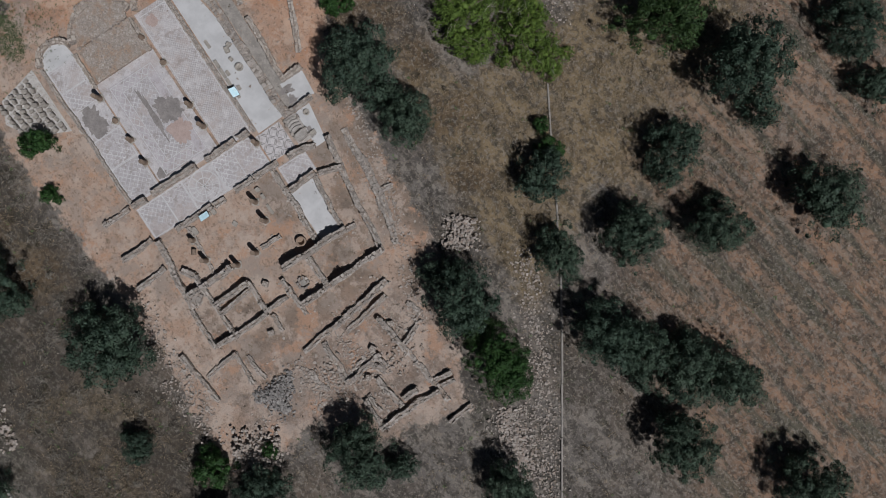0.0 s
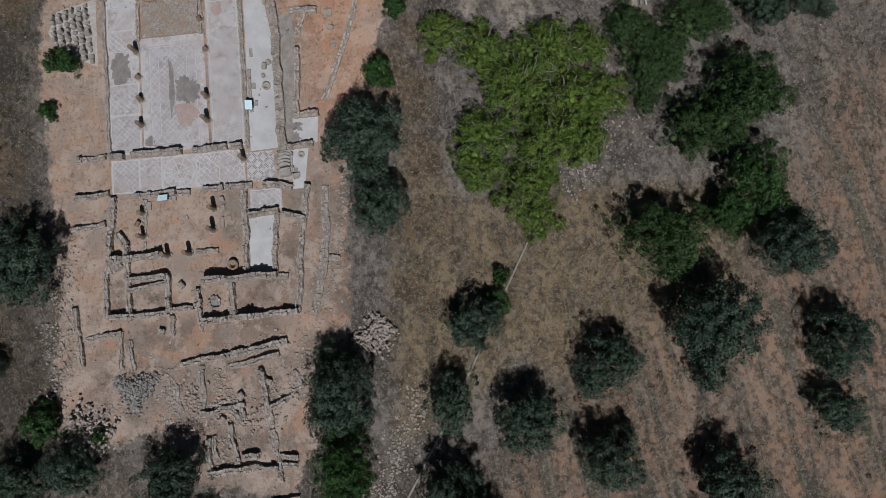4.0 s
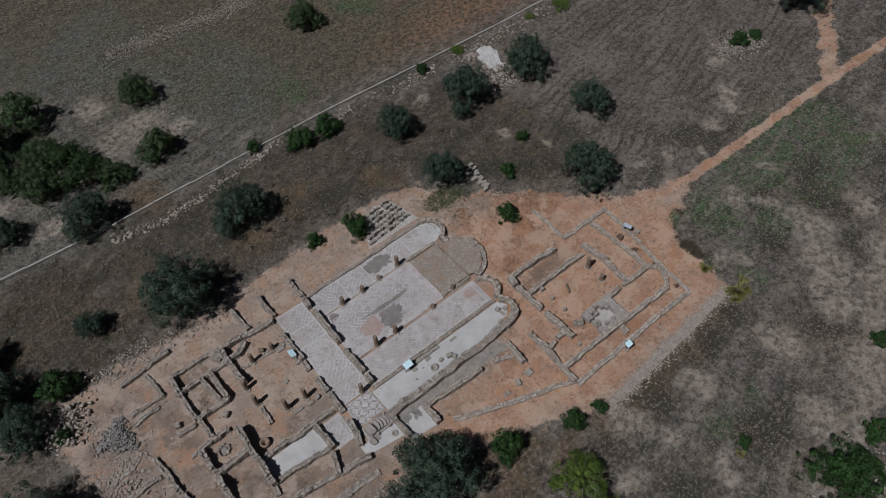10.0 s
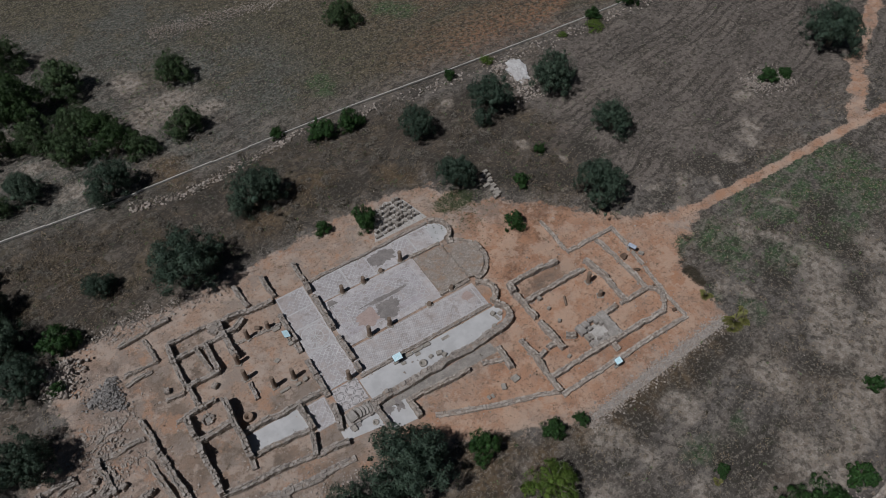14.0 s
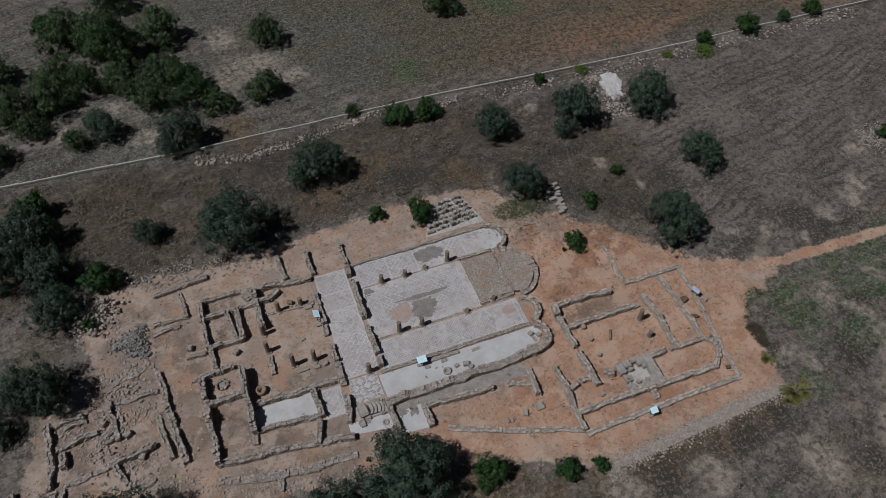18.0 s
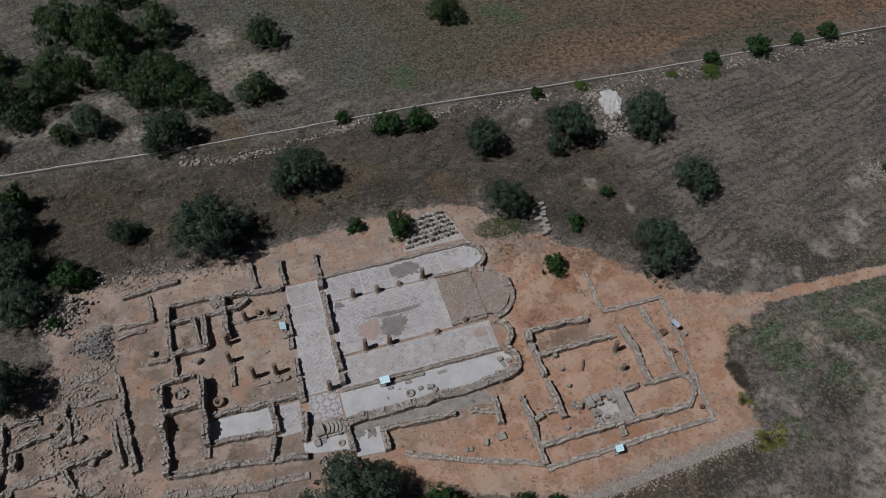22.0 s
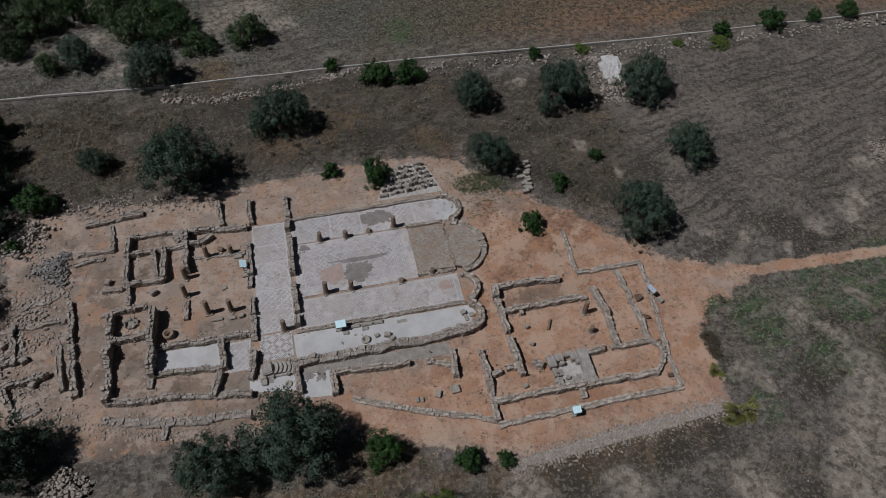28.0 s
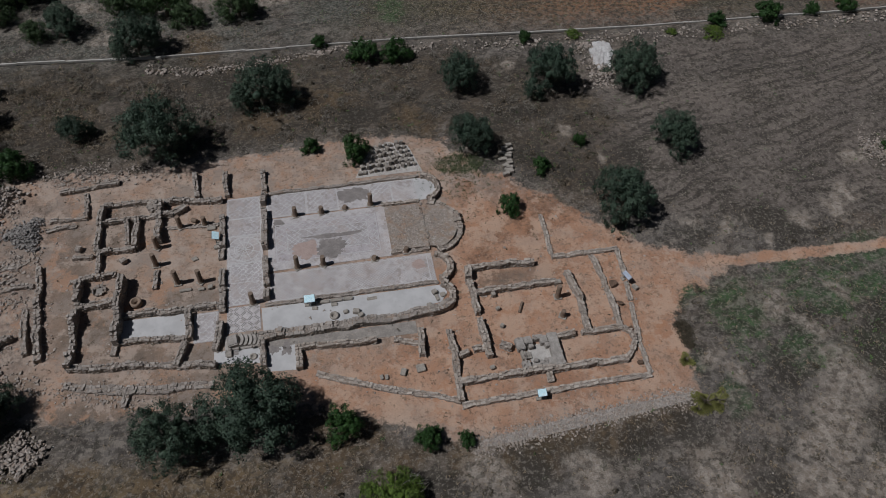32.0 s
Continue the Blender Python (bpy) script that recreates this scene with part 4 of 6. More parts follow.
# ---- ruined walls ----
def wall_run(line, thick, height, seed):
    """Mortared core, laid side stones and bedded cap stones of a ruined wall along a line of points."""
    rnd = random.Random(seed)
    rough = 1.55 if line[0][0] < -11 else 1.0
    base = Vector((*line[0], 0.0))
    masonry, caps = [], []
    vs, fs = [], []
    for (x0, y0), (x1, y1) in zip(line, line[1:]):
        length = math.hypot(x1 - x0, y1 - y0)
        dx, dy = (x1 - x0) / length, (y1 - y0) / length
        a = math.atan2(dy, dx)

        def worn(s):
            """Sideways bend, share of the height left and share of the thickness at s."""
            p = Vector((x0 + dx * s, y0 + dy * s, seed * 0.37))
            bend = rough * (0.10 * noise.noise(p * 0.75) + 0.06 * noise.noise(p * 2.1))
            left = min(1.05, max(0.18, 0.90 - 0.08 * rough + rough * (0.62 * noise.noise(p * 0.55 + Vector((5, 3, 1))) + 0.26 * noise.noise(p * 1.9))))
            return bend, left, 1.0 + 0.34 * rough * noise.noise(p * 1.2 + Vector((9, 2, 4)))

        def at(s, off):
            bend, left, wide = worn(s)
            off = off * wide + bend
            return x0 + dx * s - dy * off - base.x, y0 + dy * s + dx * off - base.y, left

        steps = max(2, int(length / 0.22))
        k = len(vs)
        for i in range(steps + 1):
            s = length * i / steps
            h = rnd.uniform(0.78, 0.90)
            w, v = thick * rnd.uniform(0.42, 0.50), thick * rnd.uniform(0.42, 0.50)
            for off, top in ((-w, 0), (-w * 0.92, 1), (v * 0.92, 1), (v, 0)):
                px, py, left = at(s, off)
                vs.append((px, py, height * h * left + rnd.uniform(-0.02, 0.02) if top else -0.1))
            if i:
                o = k + 4 * i
                fs += [(o - 4, o - 3, o + 1, o), (o - 3, o - 2, o + 2, o + 1), (o - 2, o - 1, o + 3, o + 2)]
        fs += [(k, k + 1, k + 2, k + 3), (k + 4 * steps + 3, k + 4 * steps + 2, k + 4 * steps + 1, k + 4 * steps)]
        for side in (-1, 1):
            z = 0.05
            while z < height * 0.80:
                s = rnd.uniform(0, 0.2)
                while s < length:
                    size = rnd.uniform(0.18, 0.40)
                    px, py, left = at(s, side * thick * rnd.uniform(0.40, 0.46))
                    if z < height * left * 0.82:
                        masonry.append((px, py, z + rnd.uniform(-0.02, 0.05), size, 0.15, rnd.uniform(0.15, 0.24), a + rnd.uniform(-0.15, 0.15)))
                    s += size * 0.93
                z += 0.2
            s = rnd.uniform(0, 0.2)
            while s < length - 0.05:
                size = min(rnd.choice((rnd.uniform(0.14, 0.26), rnd.uniform(0.18, 0.42))), length - s)
                wide = thick * rnd.uniform(0.26, 0.52)
                px, py, left = at(s + size / 2, side * (thick * 0.50 - wide / 2))
                deep = rnd.uniform(0.10, 0.20)
                if rnd.random() < 0.86:
                    caps.append((px, py, height * left * 0.90 + rnd.uniform(-0.03, 0.06) * rough - deep * 0.32, size * rnd.uniform(0.84, 0.98), wide, deep, a + rnd.uniform(-0.16, 0.16) * rough))
                s += size
        for i in range(int(length * 6)):
            size = rnd.uniform(0.05, 0.15)
            px, py, left = at(rnd.uniform(0, length), thick * rnd.uniform(-0.3, 0.3))
            masonry.append((px, py, height * left * 0.92, size, size * 0.8, size * 0.6, rnd.uniform(0, 6)))
        for i in range(int(length * 1.6)):
            size = rnd.uniform(0.06, 0.20)
            px, py, left = at(rnd.uniform(0, length), rnd.choice((-1, 1)) * thick * rnd.uniform(0.5, 1.3))
            masonry.append((px, py, size * 0.1, size, size * 0.8, size * 0.6, rnd.uniform(0, 6)))
    return base, vs, fs, masonry, caps


WALL_COUNT = [0]
WALL_LINES = []


def wall(line, thick, height, label="ruined wall of rough grey-brown rubble stones", stones=None, limit=300):
    stones = stones or (PALE_SLABS if line[0][0] > 5.0 else SLABS)
    WALL_COUNT[0] += 1
    WALL_LINES.append((line, thick))
    base, vs, fs, masonry, caps = wall_run(line, thick * 0.88, height, 500 + WALL_COUNT[0])
    root = thing("ruined_wall", mesh("ruined_wall", vs, fs, CORE), label, "wall", "ruined walls", at=Matrix.Translation(base))
    if masonry:
        tagged(part("masonry", pile("masonry", masonry, RUBBLE), root, "courses of small rubble stones"), kind="stuff")
    rnd = random.Random(WALL_COUNT[0])
    for x, y, z, sx, sy, sz, a in caps[:limit]:
        part("stone", rnd.choice(stones), root, at=Matrix.LocRotScale((x, y, z), Euler((rnd.uniform(-0.13, 0.13), rnd.uniform(-0.13, 0.13), a)), (sx, sy, sz)))
    return root


THICK_LABEL = "thick ruined wall of rough stones standing knee to hip high"
LOW_LABEL = "low ruined wall footing of rough stones in red earth"
wall([(-13.9, 3.2), (-9.1, 3.8)], 0.4, 0.52)
wall([(-11.8, 3.0), (-11.4, -0.1)], 0.4, 0.52)
wall([(-14.3, 0.1), (-11.3, -0.0)], 0.35, 0.3, LOW_LABEL)
wall([(-10.1, 1.1), (-6.5, 1.0)], 0.45, 0.52)
wall([(-6.5, 0.8), (-0.3, 0.2)], 0.55, 0.78, THICK_LABEL)
wall([(3.3, 0.4), (9.9, 0.4), (16.7, 0.5)], 0.36, 0.26, LOW_LABEL)
wall([(-2.7, 3.8), (-2.4, 0.9)], 0.45, 0.52)
wall([(-0.1, 3.4), (0.1, 0.5)], 0.45, 0.59)
wall([(3.2, 3.2), (3.3, 0.7)], 0.45, 0.59)
wall([(-10.5, -0.8), (-4.3, -0.8)], 0.45, 0.59)
wall([(-4.3, -0.8), (-3.3, -0.1)], 0.6, 0.52)
wall([(-10.1, 0.9), (-10.2, -0.9), (-10.1, -4.0)], 0.45, 0.78, THICK_LABEL)
wall([(-8.1, -0.8), (-7.7, -4.2)], 0.4, 0.65)
wall([(-7.2, -0.8), (-7.2, -4.1)], 0.5, 0.78, THICK_LABEL)
wall([(-10.1, -4.1), (-7.1, -4.1)], 0.45, 0.65)
wall([(-9.9, -4.2), (-9.9, -6.1)], 0.4, 0.52)
wall([(-12.0, -4.3), (-10.4, -4.2)], 0.4, 0.3, LOW_LABEL)
wall([(-5.4, 0.5), (-5.4, -3.75)], 0.55, 1.0, THICK_LABEL)
wall([(-6.3, 0.4), (-5.5, -0.7)], 0.8, 0.65)
wall([(-5.4, -6.5), (-5.4, -8.4)], 0.4, 0.3, LOW_LABEL)
wall([(-5.3, -2.2), (-0.6, -2.4)], 0.35, 0.15, LOW_LABEL)
wall([(-0.3, -1.6), (-0.3, -5.1)], 0.5, 0.72)
wall([(-0.4, -5.2), (-0.4, -6.3)], 0.5, 0.35, LOW_LABEL)
wall([(-0.3, -7.3), (-0.3, -9.1)], 0.5, 0.72)
wall([(-0.3, -9.2), (-0.3, -11.5)], 0.5, 0.52)
wall([(-0.4, -12.4), (-0.5, -14.0)], 0.55, 0.78, THICK_LABEL)
wall([(3.2, 0.3), (3.1, -0.9)], 0.5, 0.72)
wall([(3.2, -1.6), (3.1, -5.8)], 0.5, 0.78, THICK_LABEL)
wall([(3.1, -6.7), (3.1, -9.6)], 0.5, 0.78, THICK_LABEL)
wall([(3.1, -9.9), (3.1, -10.9)], 0.5, 0.78, THICK_LABEL)
wall([(-11.25, -6.6), (-8.4, -6.6)], 0.5, 0.78, THICK_LABEL)
wall([(-11.9, -6.6), (-11.2, -6.6)], 0.4, 0.3, LOW_LABEL)
wall([(-11.05, -6.9), (-10.95, -10.8), (-10.9, -14.8)], 0.55, 1.3, THICK_LABEL)
wall([(-7.8, -7.1), (-7.8, -10.6), (-7.85, -13.2)], 0.55, 1.3, THICK_LABEL)
wall([(-10.9, -9.4), (-8.1, -9.3)], 0.5, 0.78, THICK_LABEL)
wall([(-7.8, -10.6), (-4.0, -10.8), (-2.3, -10.7), (-0.5, -10.8)], 0.5, 0.65)
wall([(-2.8, -11.1), (-2.6, -13.6)], 0.5, 0.78, THICK_LABEL)
wall([(-8.0, -12.9), (-5.4, -13.1), (-2.9, -13.4)], 0.45, 0.59)
wall([(-11.0, -14.7), (-5.7, -15.2), (-0.7, -16.1)], 0.5, 0.59)
wall([(-2.9, -13.8), (-3.5, -15.7)], 0.45, 0.78, THICK_LABEL)
wall([(-7.9, -13.0), (-8.05, -14.0)], 0.5, 0.78, THICK_LABEL)
wall([(-0.5, -13.8), (-0.8, -14.8)], 0.5, 0.65)
wall([(-9.9, -16.3), (-7.1, -17.1), (-4.8, -17.2), (-0.9, -17.5)], 0.6, 0.3, LOW_LABEL)
wall([(-6.8, -17.3), (-7.0, -18.3)], 0.5, 0.25, LOW_LABEL)
wall([(2.9, -11.3), (8.6, -11.3), (16.4, -11.3)], 0.36, 0.2, LOW_LABEL)
wall([(2.4, -14.2), (4.9, -14.2), (8.3, -14.2), (12.2, -14.2), (15.9, -14.0), (17.0, -13.5)], 0.8, 0.65)
wall([(5.4, -15.6), (10.9, -16.0)], 0.45, 0.59)
wall([(2.6, -14.6), (2.7, -16.8)], 0.45, 0.72)
wall([(5.2, -15.4), (5.2, -17.4)], 0.5, 0.59)
wall([(12.2, -16.1), (14.0, -16.7)], 0.45, 0.35, LOW_LABEL)
wall([(14.3, -15.4), (14.0, -17.8)], 0.5, 0.65)
wall([(16.4, -16.0), (16.3, -19.1), (16.1, -21.9)], 0.5, 0.65)
wall([(6.3, -17.9), (10.1, -19.6), (12.4, -20.4), (14.7, -21.2), (16.1, -21.8)], 0.5, 0.25, LOW_LABEL)
wall([(18.9, -10.5), (21.5, -10.6), (24.3, -10.8)], 0.5, 0.72)
wall([(18.9, -10.6), (18.8, -11.6)], 0.6, 0.78, THICK_LABEL)
wall([(18.8, -11.8), (18.8, -14.9)], 0.5, 0.65)
wall([(18.8, -15.4), (18.9, -18.8)], 0.5, 0.65)
wall([(19.0, -13.0), (25.6, -12.9)], 0.5, 0.65)
wall([(26.6, -12.2), (26.9, -14.8), (26.7, -17.9)], 0.5, 0.65)
wall([(26.1, -17.9), (29.3, -17.9)], 0.45, 0.52)
wall([(29.2, -10.8), (29.4, -14.3), (29.3, -17.9)], 0.45, 0.35, LOW_LABEL)
wall([(29.3, -17.9), (29.9, -18.4), (29.9, -19.2), (29.4, -20.0), (28.8, -20.5)], 0.45, 0.52)
wall([(16.3, -20.4), (19.0, -20.4), (22.3, -20.5), (28.8, -20.6)], 0.5, 0.65)
wall([(23.9, -18.0), (25.6, -17.8)], 0.45, 0.52)
wall([(16.1, -22.2), (21.9, -22.1), (30.1, -22.1)], 0.5, 0.3, LOW_LABEL)
wall([(30.1, -22.0), (30.2, -19.4), (30.8, -15.8)], 0.4, 0.15, LOW_LABEL)
wall([(25.9, -10.4), (31.5, -10.5)], 0.45, 0.35, LOW_LABEL)
wall([(31.5, -10.5), (31.2, -13.4)], 0.4, 0.3, LOW_LABEL)
wall([(31.15, -13.9), (30.85, -15.6)], 0.4, 0.13, LOW_LABEL)
wall([(26.2, -5.8), (26.0, -10.1)], 0.4, 0.2, LOW_LABEL)
wall([(17.8, -18.0), (19.0, -17.9)], 0.5, 0.59)
wall([(16.6, -18.3), (17.4, -18.1)], 0.45, 0.52)
wall([(19.9, -17.8), (20.6, -18.3)], 0.5, 0.59)
wall([(22.8, -20.6), (22.8, -21.5)], 0.45, 0.52)
wall([(-14.4, -4.8), (-14.0, -7.7), (-13.85, -9.6), (-13.1, -13.6)], 0.5, 0.6, THICK_LABEL)
wall([(-15.0, -8.6), (-14.55, -10.9), (-14.25, -12.9)], 0.45, 0.5)
wall([(-15.3, -11.3), (-18.7, -11.75), (-22.1, -12.25), (-24.2, -12.4)], 0.5, 0.62, THICK_LABEL)
wall([(-18.3, -11.9), (-17.7, -13.7)], 0.45, 0.45)
wall([(-15.6, -14.0), (-16.7, -14.5)], 0.45, 0.45)
wall([(-18.4, -6.2), (-18.25, -8.4), (-17.9, -9.9)], 0.55, 0.5)
wall([(-23.1, -6.5), (-22.95, -9.5), (-23.0, -12.3)], 0.5, 0.55)
wall([(-20.3, -6.8), (-23.0, -6.7)], 0.45, 0.5)
wall([(-20.2, -7.15), (-21.9, -7.35)], 0.35, 0.35, LOW_LABEL)
wall([(-19.4, -8.6), (-22.5, -9.05)], 0.5, 0.5)
wall([(-21.95, -9.4), (-21.9, -10.8)], 0.6, 0.6)
wall([(-22.2, -12.4), (-22.25, -13.9)], 0.45, 0.5)
wall([(-22.85, -12.6), (-23.0, -13.8)], 0.45, 0.45)
wall([(-25.7, -11.5), (-25.6, -13.8)], 0.45, 0.4)
wall([(-17.4, -8.4), (-19.4, -9.4)], 0.45, 0.35, LOW_LABEL)
wall([(-17.0, -9.4), (-19.1, -9.65)], 0.4, 0.4, LOW_LABEL)
wall([(-14.6, -6.5), (-16.8, -6.55), (-18.3, -6.4)], 0.5, 0.3, LOW_LABEL)
wall([(-15.9, -4.2), (-18.1, -4.6)], 0.5, 0.25, LOW_LABEL)
wall(arc(16.4, -5.65, 2.7, 78, -78, 12), 0.75, 0.58, "curved ruined wall of the main apse")
wall(arc(16.6, -1.15, 1.55, 80, -72, 7), 0.45, 0.59, "curved ruined wall of a small side apse")
wall(arc(16.3, -9.9, 1.35, 78, -78, 6), 0.55, 0.65, "curved ruined wall of a small side apse")
wall(arc(16.2, -12.7, 1.15, 70, -80, 6), 0.6, 0.65, "curved ruined wall end beside the cement strip")
wall([(13.1, -7.9), (16.3, -7.9)], 0.3, 0.3, LOW_LABEL)
wall([(13.0, -2.45), (16.3, -2.5)], 0.35, 0.3, LOW_LABEL)
wall([(-12.1, -0.7), (-14.5, -0.9)], 0.4, 0.25, LOW_LABEL)
wall([(-11.2, -16.0), (-7.0, -16.9), (-3.0, -17.5)], 0.6, 0.28, LOW_LABEL)


# ---- columns ----
def lathe(name, profile, material, n=14, seed=0, rough=0.0):
    vs, fs = [], []
    for r, z in profile:
        for i in range(n):
            a = 2 * math.pi * i / n
            q = r * (1 + rough * noise.noise(Vector((math.cos(a) * 2, math.sin(a) * 2, z * 2 + seed))))
            vs.append((q * math.cos(a), q * math.sin(a), z))
    for j in range(len(profile) - 1):
        for i in range(n):
            fs.append((j * n + i, j * n + (i + 1) % n, (j + 1) * n + (i + 1) % n, (j + 1) * n + i))
    fs.append(list(range(n))[::-1])
    fs.append([(len(profile) - 1) * n + i for i in range(n)])
    me = mesh(name, vs, fs, material)
    me.polygons.foreach_set("use_smooth", [len(p.vertices) == 4 for p in me.polygons])
    return me


def column(x, y, height, r=0.2, label="broken weathered stone column shaft standing on its base"):
    root = thing("column", None, label, "column", "standing columns", at=pose(x, y, 0.02, 0, 0, random.uniform(0, 360)))
    part("base", box("base", 3.0 * r, 3.0 * r, 0.10, BLOCK, 0.02, 0.015), root)
    part("shaft", lathe("shaft", [(r * 1.25, 0.09), (r * 1.28, 0.16), (r * 1.02, 0.2), (r, 0.24), (r * 0.98, height * 0.6), (r * 0.93, height - 0.03), (r * 0.85, height)], COLUMN, 16, x, 0.05), root)
    return root


for x, y, h in ((-3.72, -2.2, 1.35), (-1.75, -2.2, 0.95), (-5.45, -4.15, 1.4), (-5.45, -5.97, 1.45), (-3.7, -8.05, 1.6), (-1.95, -8.2, 1.5),
                (5.7, -2.45, 1.05), (7.9, -2.5, 0.8), (12.1, -2.25, 1.4), (5.55, -8.05, 1.45), (7.6, -8.1, 1.1), (14.35, -7.85, 0.55), (2.0, -10.9, 1.3),
                (11.7, -8.2, 0.4), (9.9, -2.3, 0.35), (25.3, -14.3, 1.5), (25.2, -16.1, 0.75)):
    column(x, y, h)


# ---- trees ----
def crown_mesh(name, material, seed, masses, clumps, leaves, leaf, low=0.22, high=1.62, wide=0.64, fine=1.0):
    """A crown 1 in radius: boughs, clumps on each bough, and small leaf sprays on the clumps."""
    rng = np.random.RandomState(seed)
    rank = (np.arange(masses) + 0.5) / masses
    turn = 2.39996 * np.arange(masses) + rng.uniform(-0.5, 0.5, masses)
    out = wide * np.sqrt(rank) * rng.uniform(0.68, 1.25, masses)
    mid = np.stack([out * np.cos(turn), out * np.sin(turn), 0.5 + 0.62 * (1 - (out / 0.75) ** 2) * rng.uniform(0.75, 1.1, masses)], 1)
    size = rng.uniform(0.20, 0.42, masses)
    bough = rng.randint(0, masses, clumps)
    way_ = rng.normal(size=(clumps, 3)) + (0, 0, 0.35)
    way_ /= np.linalg.norm(way_, axis=1, keepdims=True)
    centre = mid[bough] + way_ * (size[bough] * rng.uniform(0.70, 1.22, clumps))[:, None]
    reach = rng.uniform(0.05, 0.14, clumps) * fine
    pick = rng.randint(0, clumps, leaves)
    d = rng.normal(size=(leaves, 3)) + way_[pick] * 0.7
    d /= np.linalg.norm(d, axis=1, keepdims=True)
    p = centre[pick] + d * (reach[pick] * rng.uniform(0.55, 1.15, leaves))[:, None]
    soft = 0.75 * d + 0.25 * way_[pick] + rng.normal(scale=0.30, size=d.shape)
    soft /= np.linalg.norm(soft, axis=1, keepdims=True)
    n = soft + rng.normal(scale=0.5, size=d.shape)
    n *= np.where((n * soft).sum(1, keepdims=True) < 0, -1.0, 1.0)
    n /= np.linalg.norm(n, axis=1, keepdims=True)
    t = np.cross(n, rng.normal(size=d.shape))
    t /= np.linalg.norm(t, axis=1, keepdims=True)
    b = np.cross(n, t)
    s = leaf * rng.uniform(0.6, 1.4, leaves)[:, None]
    tips = np.stack([p - t * s, p - b * s * 0.8, p + t * s], 1).reshape(-1, 3)
    norms = np.repeat(soft, 3, 0)
    # inner foliage behind the sprays
    bm = bmesh.new()
    bmesh.ops.create_icosphere(bm, subdivisions=2, radius=1.0)
    ball = np.array([v.co[:] for v in bm.verts])
    ball_faces = np.array([[v.index for v in f.verts] for f in bm.faces])
    bm.free()
    parts, rings, k = [tips], [np.arange(leaves * 3).reshape(-1, 3)], leaves * 3
    for c, r in zip(mid, size):
        parts.append(c + ball * r * 0.28 * (1 + rng.uniform(-0.14, 0.14, (len(ball), 1))))
        rings.append(ball_faces + k)
        k += len(ball)
    norms = np.concatenate([norms] + [ball] * masses)
    vs = np.concatenate(parts)
    vs[:, :2] /= np.percentile(np.hypot(vs[:, 0], vs[:, 1]), 97.5)
    lo, hi = np.percentile(vs[:, 2], (2, 99.5))
    vs[:, 2] = np.maximum(low * 0.6, low + (vs[:, 2] - lo) * (high - low) / (hi - lo))
    me = mesh(name, vs.tolist(), np.concatenate(rings).tolist(), material, True)
    me.normals_split_custom_set_from_vertices(norms.tolist())
    return me


def trunk_mesh(seed, height=0.75, r=0.10):
    rnd = random.Random(seed)
    vs, fs = [], []

    def limb(p0, p1, r0, r1):
        k, way_ = len(vs), (p1 - p0).normalized()
        s = way_.orthogonal().normalized()
        t = way_.cross(s)
        mid = (p0 + p1) / 2 + Vector((rnd.uniform(-1, 1), rnd.uniform(-1, 1), 0)) * 0.05
        for c, q in ((p0, r0), (mid, (r0 + r1) / 2), (p1, r1)):
            for i in range(7):
                a = 2 * math.pi * i / 7
                vs.append(c + (s * math.cos(a) + t * math.sin(a)) * q * rnd.uniform(0.85, 1.15))
        for j in range(2):
            for i in range(7):
                fs.append((k + j * 7 + i, k + j * 7 + (i + 1) % 7, k + (j + 1) * 7 + (i + 1) % 7, k + (j + 1) * 7 + i))

    fork = Vector((rnd.uniform(-0.05, 0.05), rnd.uniform(-0.05, 0.05), height * 0.45))
    limb(Vector((0, 0, -0.05)), fork, r, r * 0.75)
    for i in range(5):
        a = 2 * math.pi * i / 5 + rnd.uniform(-0.4, 0.4)
        end = fork + Vector((math.cos(a) * 0.45, math.sin(a) * 0.45, height * rnd.uniform(0.5, 0.9)))
        limb(fork, end, r * 0.5, r * 0.15)
    return mesh("trunk", [tuple(v) for v in vs], fs, BARK, True)


def tree_model(name, crown, seed, label, category="tree", group=""):
    root = thing(name, None, label, category, group)
    part("trunk", trunk_mesh(seed), root)
    part("crown", crown, root)
    return root


OLIVE_LABEL = "olive tree with a dense grey-green crown on dry ground"
BUSH_LABEL = "dark green rounded bush on dry earth"
FIG_LABEL = "spreading bright green fig tree with a ragged crown"
models = {
    "olive": [tree_model("olive_tree", crown_mesh("crown", OLIVE, 10 + i, 13, 300, 20500, 0.0222), i, OLIVE_LABEL, group="olive trees") for i in range(4)],
    "carob": [tree_model("carob_tree", crown_mesh("crown", CAROB, 30 + i, 12, 320, 19500, 0.0222, 0.15, 1.5), i, "carob tree with a dense dark green crown", group="carob trees") for i in range(3)],
    "fig": [tree_model("fig_tree", crown_mesh("crown", FIG, 50 + i, 15, 360, 17500, 0.0240, 0.06, 1.0, 0.72), i, FIG_LABEL, group="fig trees") for i in range(3)],
    "bush": [tree_model("bush", crown_mesh("crown", BUSHLEAF, 70 + i, 8, 120, 9000, 0.036, 0.08, 1.5, 0.55, 1.3), i, BUSH_LABEL, "bush", "bushes") for i in range(3)],
}
TWIG = plain("pale_fig_twigs", (0.22, 0.205, 0.17), (0.34, 0.31, 0.27), 5.0, 0.9, 0.3)


